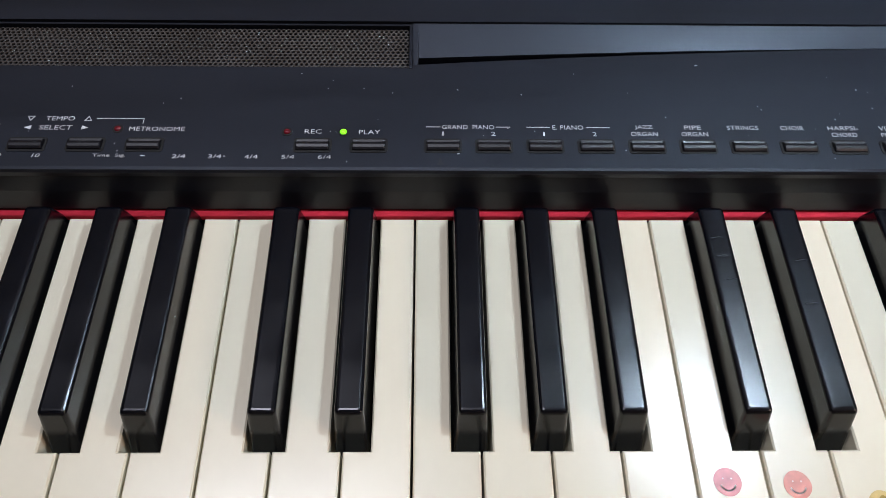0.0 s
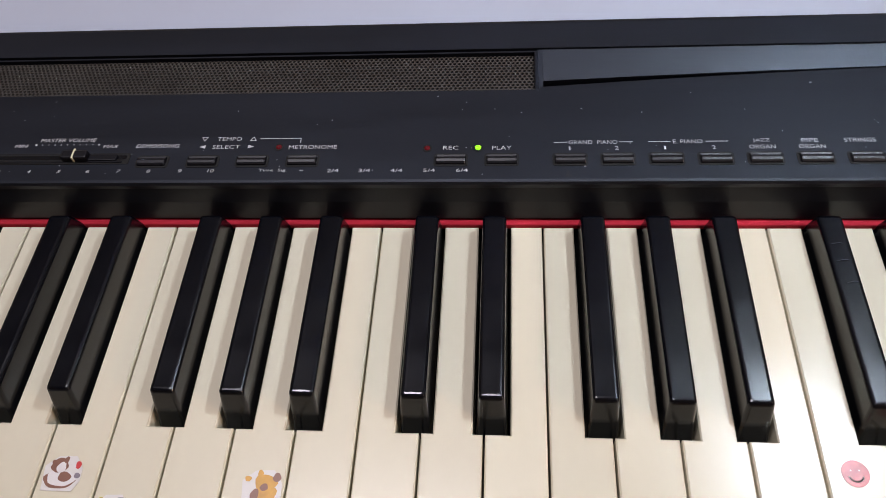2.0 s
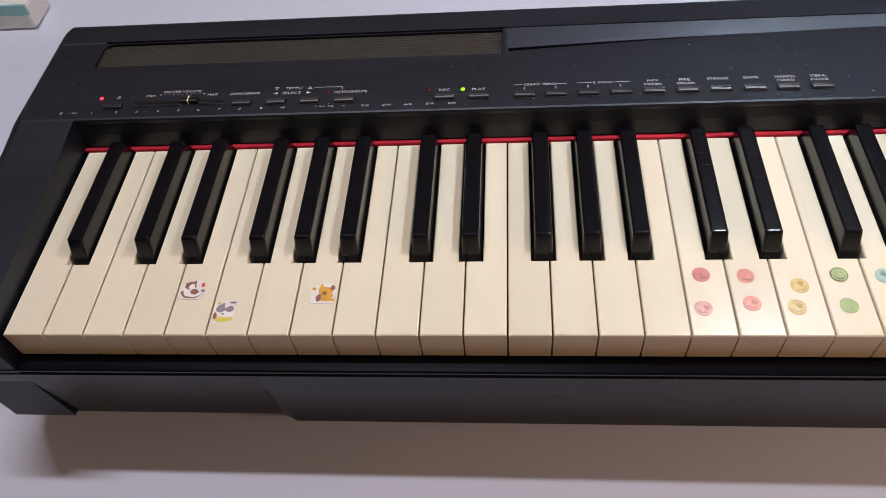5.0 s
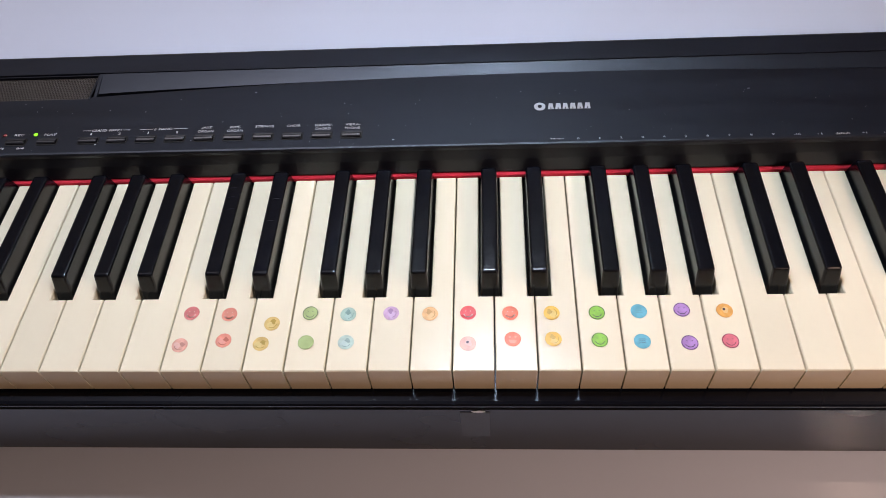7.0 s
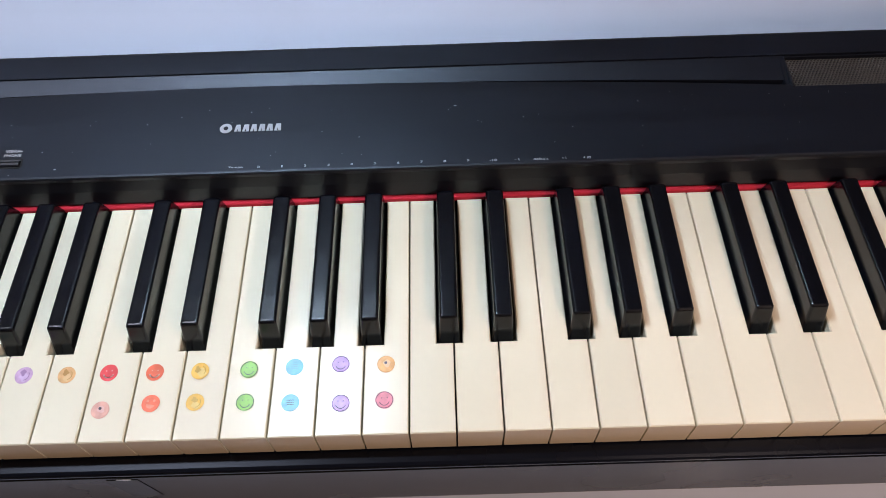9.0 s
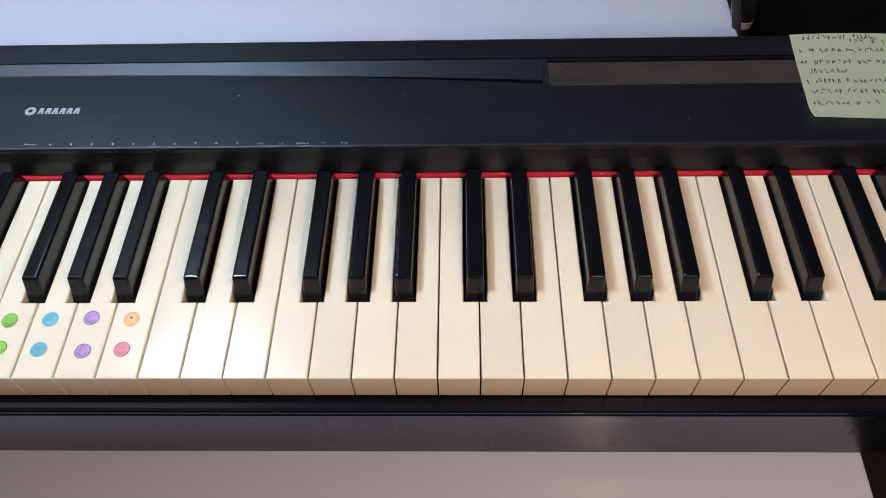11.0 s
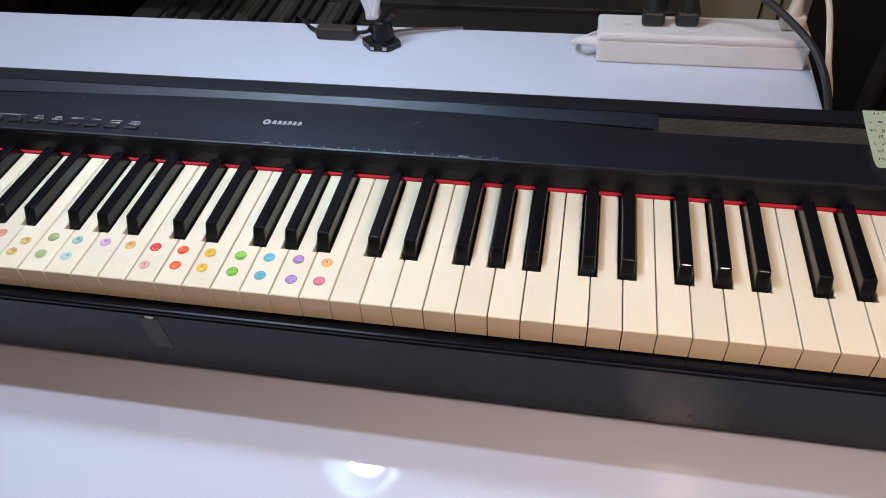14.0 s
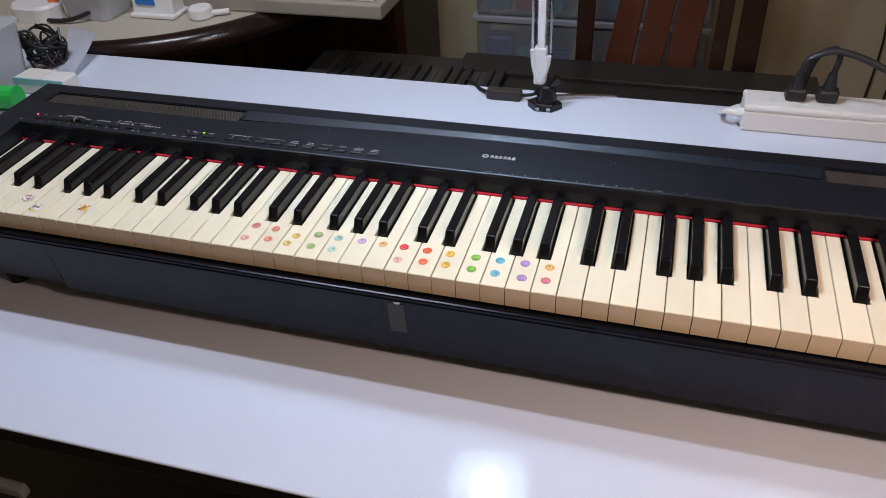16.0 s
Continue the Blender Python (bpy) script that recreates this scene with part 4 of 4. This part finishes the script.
sp("cord", tube([(SX0 - 0.024, 0.5455, TABLE_Z + 0.022), (SX0 - 0.030, 0.556, TABLE_Z + 0.014), (SX0 - 0.018, 0.580, TABLE_Z + 0.006), (SX0 + 0.012, 0.600, TABLE_Z + 0.004), (SX0 + 0.02, 0.618, TABLE_Z - 0.06), (SX0 + 0.02, 0.63, 0.3)], 0.0036, 8), M_STRIP)


def plug(x, y, material, label, path, r):
    p = thing("plug", label, "plug", "plugs in the strip", at=(x, y, SZ))
    under(part("head", bx(x - 0.014, x + 0.014, y - 0.010, y + 0.010, SZ + 0.0004, SZ + 0.020, 0.004), material), p)
    under(part("neck", cyl((x, y, SZ + 0.018), 0.0095, 0.0055, 0.024, 14), material), p)
    under(part("cable", tube(path, r, 8), material), p)


plug(0.955, 0.561, M_RUBBER, "black plug with a thick black cable", [(0.955, 0.561, SZ + 0.04), (0.962, 0.561, SZ + 0.062), (0.995, 0.560, SZ + 0.075), (1.05, 0.545, SZ + 0.062), (1.105, 0.512, SZ + 0.034), (1.138, 0.475, SZ + 0.006), (1.1535, 0.430, SZ - 0.045), (1.160, 0.40, 0.62), (1.165, 0.40, 0.2)], 0.0045)
plug(0.996, 0.563, M_RUBBER, "black plug with its cable bent over", [(0.996, 0.563, SZ + 0.04), (0.999, 0.566, SZ + 0.066), (0.99, 0.580, SZ + 0.070), (0.975, 0.610, SZ + 0.03), (0.97, 0.630, SZ - 0.10), (0.97, 0.64, 0.3)], 0.0042)
plug(1.120, 0.562, M_BEIGE, "beige plug with a pale cable", [(1.120, 0.562, SZ + 0.04), (1.128, 0.560, SZ + 0.058), (1.148, 0.545, SZ + 0.045), (1.156, 0.50, SZ - 0.01), (1.158, 0.455, SZ - 0.06), (1.158, 0.44, 0.5), (1.16, 0.44, 0.1)], 0.0036)

# ---- things at the table's west end ----
M_CARTON = mat("carton_white", (0.66, 0.62, 0.57), 0.6, 0.06, 20, 0.05, 400, 0.05)
M_GREEN = mat("green_plastic", (0.03, 0.46, 0.07), 0.35, 0.08, 30, 0.05, 300, 0.02)
M_CLEARP = mat("clear_plastic", (0.88, 0.91, 0.95), 0.16, 0.05, 20, 0.03, 200, 0.03, alpha_trans=0.6)
carton = thing("carton", "small plain white carton lying on the white table", "box", at=(-0.30, 0.462, table_at(0.46)))
under(part("body", bx(-0.316, -0.216, 0.440, 0.482, table_at(0.46), TABLE_Z + 0.025, 0.004), M_STRIP), carton)
under(part("flap", bx(-0.314, -0.262, 0.442, 0.480, TABLE_Z + 0.0252, TABLE_Z + 0.0262, 0.0004), M_CARTON), carton)
under(part("teal_edge", bx(-0.318, -0.2145, 0.4385, 0.4415, TABLE_Z + 0.014, TABLE_Z + 0.0265, 0.0008), mat("teal_plastic", (0.25, 0.50, 0.52), 0.35, 0.1, 40, 0.05, 400, 0.02)), carton)
GZ = table_at(0.385)
green = thing("bottle", "green plastic bottle lying on the white table", "bottle", at=(-0.33, 0.385, GZ))
under(part("body", tube([(-0.42, 0.372, GZ + 0.02), (-0.34, 0.386, GZ + 0.02), (-0.274, 0.397, GZ + 0.02)], 0.020, 16), M_GREEN), green)
under(part("cap", tube([(-0.445, 0.368, GZ + 0.02), (-0.4205, 0.372, GZ + 0.02)], 0.009, 12), M_STRIP), green)
under(part("label_band", tube([(-0.372, 0.3804, GZ + 0.02), (-0.345, 0.3851, GZ + 0.02)], 0.0204, 16), M_STRIP), green)


def tub(name, x0, x1, y0, y1, z0, h, lab, cat_, flare=0.012):
    t = thing(name, lab, cat_, at=((x0 + x1) / 2, (y0 + y1) / 2, z0))
    bm = bmesh.new()
    rings = []
    for k, (z, d) in enumerate(((z0, 0.0), (z0 + h, flare), (z0 + h, flare - 0.002), (z0 + 0.002, -0.002))):
        pts = rounded((x0 + x1) / 2, (y0 + y1) / 2, x1 - x0 + 2 * d, y1 - y0 + 2 * d, 0.015)
        rings.append([bm.verts.new((x, y, z)) for x, y in pts])
    n = len(rings[0])
    for a, b in zip(rings, rings[1:]):
        for i in range(n):
            bm.faces.new((a[i], a[(i + 1) % n], b[(i + 1) % n], b[i]))
    bm.faces.new(rings[0])
    bm.faces.new(rings[-1])
    under(part("wall", bm, M_CLEARP), t)
    bm = slab(rounded((x0 + x1) / 2, (y0 + y1) / 2, x1 - x0 + 2 * flare + 0.008, y1 - y0 + 2 * flare + 0.008, 0.017), z0 + h - 0.004, z0 + h + 0.001, rim=0.001)
    under(part("lid", bm, M_CLEARP), t)
    return t


tub("plastic_tub", -0.448, -0.340, 0.405, 0.500, table_at(0.45), 0.108, "tall clear plastic tub on the white table", "tub")
# tangle of thin black cables
tangle = thing("cable_bundle", "tangled bundle of thin black cables", "cable", at=(-0.345, 0.545, TABLE_Z))
rng = random.Random(9)
for k in range(16):
    a0 = rng.uniform(0, 6.28)
    pts = []
    for j in range(7):
        a = a0 + j * 0.8
        pts.append((-0.334 + 0.032 * math.cos(a) + rng.uniform(-0.01, 0.01), 0.550 + 0.026 * math.sin(a) + rng.uniform(-0.008, 0.008), TABLE_Z + 0.004 + 0.066 * rng.random()))
    under(part("loop", tube(pts, 0.0022, 5, 5), M_RUBBER), tangle)
# a sheet standing up at the back corner
bm = bmesh.new()
ROWS_, COLS = 8, 10
g = []
for j in range(ROWS_ + 1):
    row = []
    for i in range(COLS + 1):
        u, v = i / COLS, j / ROWS_
        low = Vector((-0.312, 0.520, TABLE_Z + 0.001)).lerp(Vector((-0.247, 0.480, TABLE_Z + 0.001)), u)
        top = Vector((-0.365, 0.650, TABLE_Z + 0.030)).lerp(Vector((-0.262, 0.610, TABLE_Z + 0.042)), u)
        x, y, z = low.lerp(top, v) + Vector((0.004 * math.sin(u * 5) * v, 0.014 * math.sin(v * 3.14), 0))
        row.append(bm.verts.new((x, y, z)))
    g.append(row)
for j in range(ROWS_):
    for i in range(COLS):
        bm.faces.new((g[j][i], g[j][i + 1], g[j + 1][i + 1], g[j + 1][i]))
bmesh.ops.solidify(bm, geom=bm.faces[:], thickness=0.0006)
tagged(part("paper_sheet", bm, mat("sheet_white", (0.80, 0.82, 0.88), 0.45, 0.04, 20, 0.02, 300, 0.02), smooth=True), "curled white plastic sheet at the table corner", "sheet")

# ---- round wooden table behind ----
M_WOOD = mat("dark_wood", (0.018, 0.009, 0.008), 0.22, 0.35, 14, 0.1, 120, 0.05, 0.06)
M_CREAM = mat("cream_top", (0.46, 0.42, 0.34), 0.45, 0.1, 9, 0.05, 200, 0.05)
rx, ry, rr_ = -0.43, 1.085, 0.48
round_table = thing("round_table", "round dark wooden table with a cream top", "table", at=(rx, ry, 0))
bm = bmesh.new()
prev = None
for r0, z in ((rr_ - 0.05, 0.69), (rr_ - 0.012, 0.692), (rr_, 0.705), (rr_ + 0.002, 0.722), (rr_ - 0.006, 0.736), (rr_ - 0.022, 0.742), (rr_ - 0.03, 0.741)):
    ring = [bm.verts.new((rx + r0 * math.cos(2 * math.pi * k / 72), ry + r0 * math.sin(2 * math.pi * k / 72), z)) for k in range(72)]
    if prev:
        for k in range(72):
            bm.faces.new((prev[k], prev[(k + 1) % 72], ring[(k + 1) % 72], ring[k]))
    prev = ring
under(part("rim", bm, M_WOOD, smooth=True), round_table)
under(part("tabletop", cyl((rx, ry, 0.70), rr_ - 0.028, rr_ - 0.028, 0.042, 72), M_CREAM), round_table)
under(part("pedestal", cyl((rx, ry, 0), 0.10, 0.05, 0.70, 20), M_WOOD), round_table)
RT = 0.7425
food = tub("food_box", -0.315, -0.215, 0.81, 0.90, RT, 0.055, "clear plastic food box with a lid", "box", 0.006)
food.location += Vector((-0.13, -0.07, 0))
gad = thing("adapter_case", "rounded white plastic case on the round table", "case", at=(-0.42, 0.78, RT))
under(part("body", slab(rounded(-0.425, 0.79, 0.105, 0.07, 0.03, 6), RT, RT + 0.034, rim=0.006), M_STRIP), gad)
under(part("orange_knob", cyl((-0.385, 0.80, RT + 0.033), 0.012, 0.010, 0.012, 16, bevel=0.002), sticker_paint("orange", PAINT["orange"])), gad)
gad.location += Vector((-0.09, -0.05, 0))
blue = thing("charger_box", "white charger box with a blue label", "box", at=(-0.13, 0.85, RT))
under(part("body", prism([(0.81, RT), (0.86, RT), (0.855, RT + 0.05), (0.82, RT + 0.05)], -0.192, -0.095, 0.004), M_STRIP), blue)
under(part("blue_label", bx(-0.180, -0.135, 0.8118, 0.8160, RT + 0.026, RT + 0.042, 0.001), mat("blue_print", (0.03, 0.20, 0.62), 0.4, 0.05, 50, 0.03, 300, 0.0)), blue)
under(part("foot_plate", bx(-0.196, -0.091, 0.803, 0.864, RT, RT + 0.009, 0.003), M_STRIP), blue)
blue.location += Vector((-0.115, -0.035, 0))
knobw = thing("round_plug", "small round white plug with a short tail", "plug", at=(-0.06, 0.83, RT))
under(part("body", cyl((-0.068, 0.838, RT), 0.027, 0.024, 0.022, 24, bevel=0.004), M_STRIP), knobw)
under(part("tail", tube([(-0.045, 0.842, RT + 0.008), (-0.015, 0.86, RT + 0.007)], 0.006, 8), M_STRIP), knobw)
knobw.location += Vector((-0.09, -0.04, 0))
hose = thing("metal_hose", "thin ribbed metal cable lying over the round table", "cable", at=(-0.35, 0.75, RT))
under(part("hose", tube([(-0.47, 0.75, RT + 0.006), (-0.40, 0.725, RT + 0.006), (-0.34, 0.735, RT + 0.010), (-0.28, 0.775, RT + 0.035), (-0.235, 0.82, RT + 0.075), (-0.22, 0.86, RT + 0.11)], 0.0045, 8), M_RUBBER), hose)
hose.location += Vector((-0.07, -0.01, 0))
boardt = thing("keyboard_case", "flat greyish case overhanging the round table", "case", at=(-0.02, 1.0, RT))
M_GREIGE = mat("greige_plastic", (0.34, 0.31, 0.26), 0.5, 0.1, 12, 0.05, 200, 0.04)
under(part("body", bx(-0.30, 0.185, 0.885, 1.20, RT, RT + 0.030, 0.004), M_GREIGE), boardt)
under(part("top_sheet", bx(-0.26, 0.165, 0.90, 1.19, RT + 0.0305, RT + 0.040, 0.003), M_STRIP), boardt)
boardt.location += Vector((0.04, -0.05, 0))
pack = tagged(part("blue_packet", bx(-0.56, -0.47, 0.90, 1.0, RT, RT + 0.075, 0.008), mat("blue_packet", (0.03, 0.05, 0.30), 0.4, 0.2, 20, 0.1, 200, 0.05)), "dark blue packet on the round table", "packet")

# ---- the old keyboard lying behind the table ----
# the grey and the white keys are darkened to carry the dimness back here
M_DIMGREY = mat("dim_grey", (0.034, 0.031, 0.028), 0.5, 0.12, 10, 0.08, 250, 0.05)
M_DIMKEY = mat("dim_key", (0.05, 0.046, 0.042), 0.4, 0.1, 20, 0.05, 250, 0.02)
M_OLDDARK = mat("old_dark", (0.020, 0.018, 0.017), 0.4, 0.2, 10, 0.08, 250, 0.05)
old = thing("old_keyboard", "grey keyboard lying behind the white table, its colours dimmed", "keyboard", at=(0.45, 0.93, 0.56))
under(part("body", bx(-0.035, 1.02, 0.80, 1.035, 0.53, 0.585, 0.004), M_DIMGREY), old)
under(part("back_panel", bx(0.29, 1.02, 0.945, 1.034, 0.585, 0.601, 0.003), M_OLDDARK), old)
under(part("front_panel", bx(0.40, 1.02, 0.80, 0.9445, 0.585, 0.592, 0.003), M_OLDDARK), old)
under(part("end_block", bx(-0.034, 0.018, 0.80, 0.985, 0.585, 0.604, 0.004), M_DIMGREY), old)
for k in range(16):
    under(part("white_key", bx(0.020 + 0.0235 * k, 0.0427 + 0.0235 * k, 0.81, 0.945, 0.585, 0.598, 0.001), M_DIMKEY), old)
    if k % 7 not in (2, 6):
        under(part("black_key", bx(0.0375 + 0.0235 * k, 0.049 + 0.0235 * k, 0.855, 0.945, 0.596, 0.608, 0.001), M_RUBBER), old)
old.location += Vector((0.05, 0.0, 0))
stand = thing("keyboard_stand", "dark low stand under the old keyboard", "stand", at=(0.45, 0.93, 0))
for lx in (0.05, 0.93):
    under(part("leg", bx(lx - 0.02, lx + 0.02, 0.83, 1.01, 0, 0.53, 0.004), M_OLDDARK), stand)

# ---- wooden chair ----
M_CHAIR = mat("red_brown_wood", (0.085, 0.028, 0.014), 0.35, 0.3, 16, 0.12, 140, 0.06, 0.06)
M_CHAIRD = mat("dark_chair_wood", (0.030, 0.013, 0.008), 0.35, 0.3, 16, 0.12, 140, 0.06, 0.06)
chair = thing("chair", "dark red-brown wooden chair with a slatted back", "chair", at=(0.77, 1.2, 0))


def cp(name, bm, m):
    return under(part(name, bm, m, None), chair)


def leaning(x0, x1, x2, x3, y, z0, z1, t):
    bm = bmesh.new()
    vs_ = [bm.verts.new(p) for p in ((x0, y, z0), (x1, y, z0), (x1, y + t, z0), (x0, y + t, z0), (x2, y + 0.02, z1), (x3, y + 0.02, z1), (x3, y + 0.02 + t, z1), (x2, y + 0.02 + t, z1))]
    for f in ((3, 2, 1, 0), (4, 5, 6, 7), (0, 1, 5, 4), (1, 2, 6, 5), (2, 3, 7, 6), (3, 0, 4, 7)):
        bm.faces.new([vs_[i] for i in f])
    bmesh.ops.bevel(bm, geom=bm.edges[:], offset=0.003, segments=2, affect="EDGES", profile=0.5)
    return bm


cp("post", leaning(0.583, 0.615, 0.578, 0.615, 1.05, 0.0, 1.02, 0.03), M_CHAIRD)
cp("post", leaning(0.915, 0.968, 0.905, 0.945, 1.05, 0.0, 1.02, 0.03), M_CHAIRD)
cp("slat", leaning(0.628, 0.688, 0.700, 0.745, 1.055, 0.46, 0.98, 0.014), M_CHAIR)
cp("slat", leaning(0.698, 0.755, 0.745, 0.800, 1.055, 0.46, 0.98, 0.014), M_CHAIR)
cp("slat", leaning(0.765, 0.820, 0.800, 0.860, 1.055, 0.46, 0.98, 0.014), M_CHAIR)
cp("inner_post", leaning(0.862, 0.892, 0.862, 0.890, 1.06, 0.46, 0.98, 0.02), M_CHAIRD)
cp("top_rail", bx(0.575, 0.955, 1.06, 1.10, 0.97, 1.04, 0.008), M_CHAIR)
cp("lower_rail", bx(0.60, 0.94, 1.052, 1.08, 0.43, 0.47, 0.004), M_CHAIRD)
cp("seat", bx(0.56, 0.97, 1.07, 1.33, 0.42, 0.455, 0.01), M_CHAIR)
for lx in (0.585, 0.93):
    cp("leg", bx(lx, lx + 0.035, 1.28, 1.315, 0, 0.42, 0.004), M_CHAIRD)

# ---- plastic drawers behind the chair ----
M_FROST = mat("frosted_plastic", (0.70, 0.74, 0.80), 0.22, 0.15, 8, 0.05, 200, 0.04, alpha_trans=0.8)
M_DRAWERFRAME = mat("drawer_frame", (0.30, 0.31, 0.34), 0.4, 0.1, 10, 0.05, 200, 0.03)
drawers = thing("drawer_unit", "frosted plastic drawer unit filled with odds and ends", "drawers", at=(0.57, 1.5, 0))
for k in range(5):
    z = 0.06 + 0.165 * k
    d = under(part("drawer", bx(0.275, 0.865, 1.375, 1.62, z, z + 0.145, 0.008), M_FROST), drawers)
    part("handle", bx(0.50, 0.64, 1.362, 1.376, z + 0.095, z + 0.115, 0.004), M_DRAWERFRAME, d).matrix_parent_inverse = Matrix.Translation(-drawers.location)
    under(part("shelf", bx(0.265, 0.875, 1.37, 1.63, z + 0.147, z + 0.163, 0.003), M_DRAWERFRAME), drawers)
rng = random.Random(5)
CONT = [(0.35, 0.05, 0.06), (0.05, 0.08, 0.30), (0.50, 0.36, 0.18), (0.06, 0.22, 0.28), (0.45, 0.42, 0.38), (0.20, 0.10, 0.25)]
for k in range(5):
    for j in range(7):
        x = 0.30 + 0.078 * j
        z = 0.068 + 0.165 * k
        c = CONT[rng.randrange(6)]
        m = sticker_paint("content_" + str(CONT.index(c)), c, 0.4)
        under(part("content", bx(x, x + rng.uniform(0.05, 0.075), 1.3765 + 0.004, 1.45, z + 0.004, z + rng.uniform(0.05, 0.125), 0.01), m), drawers)

# ---- dark things at the east side ----
# plain black boxes added for an unclear dark shape; no real cabinet known
dark_mass = thing("cabinet", "tall black stand-in for the unclear dark mass beside the table", "cabinet", at=(1.75, 1.0, 0))
M_MASS = mat("black_mass", (0.006, 0.006, 0.006), 0.6, 0.3, 8, 0.1, 100, 0.03)
under(part("body", bx(1.405, 2.3, 0.95, 1.5, 0, 1.15, 0.006), M_MASS), dark_mass)
under(part("front_board", bx(1.41, 1.85, 0.932, 0.949, 0.05, 1.13, 0.003), M_MASS), dark_mass)
under(part("front_board", bx(1.855, 2.295, 0.932, 0.949, 0.05, 1.13, 0.003), M_MASS), dark_mass)
pole = thing("rolled_tube", "rolled dark tube with a pale end leaning upright", "tube", at=(1.38, 0.90, 0))
under(part("tube", tube([(1.34, 0.90, 0.002), (1.372, 0.905, 0.36)], 0.017, 14), M_DIMGREY), pole)
under(part("end_cap", tube([(1.372, 0.905, 0.36), (1.373, 0.9052, 0.372)], 0.0175, 14), M_CARTON), pole)
under(part("upper_tube", tube([(1.373, 0.9052, 0.372), (1.395, 0.915, 0.70)], 0.016, 14), M_OLDDARK), pole)
# cables on the wall
wc = thing("wall_cable", "thin dark cables hanging down the ochre wall", "cable", at=(1.2, RY1, 0.5))
for k in range(2):
    x = 1.33 + 0.05 * k
    under(part("cable", tube([(x, RY1 - 0.006, 0.9), (x - 0.02, RY1 - 0.006, 0.6), (x + 0.02, RY1 - 0.006, 0.4), (x + 0.01, RY1 - 0.006, 0.02)], 0.0028, 6), M_OLDDARK), wc)

# added to fill the dark stretch behind the round table; its form is invented
dark_block = thing("sideboard", "low dark block added to fill the dark area by the wall", "sideboard", at=(-0.4, 1.55, 0))
under(part("body", bx(-0.95, 0.06, 1.40, 1.72, 0.02, 0.62, 0.004), M_CHAIRD), dark_block)
under(part("top", bx(-0.97, 0.08, 1.385, 1.725, 0.621, 0.645, 0.004), M_CHAIRD), dark_block)
for k in range(2):
    under(part("front_board", bx(-0.93 + 0.49 * k, -0.46 + 0.49 * k, 1.382, 1.399, 0.05, 0.60, 0.003), M_WOOD), dark_block)
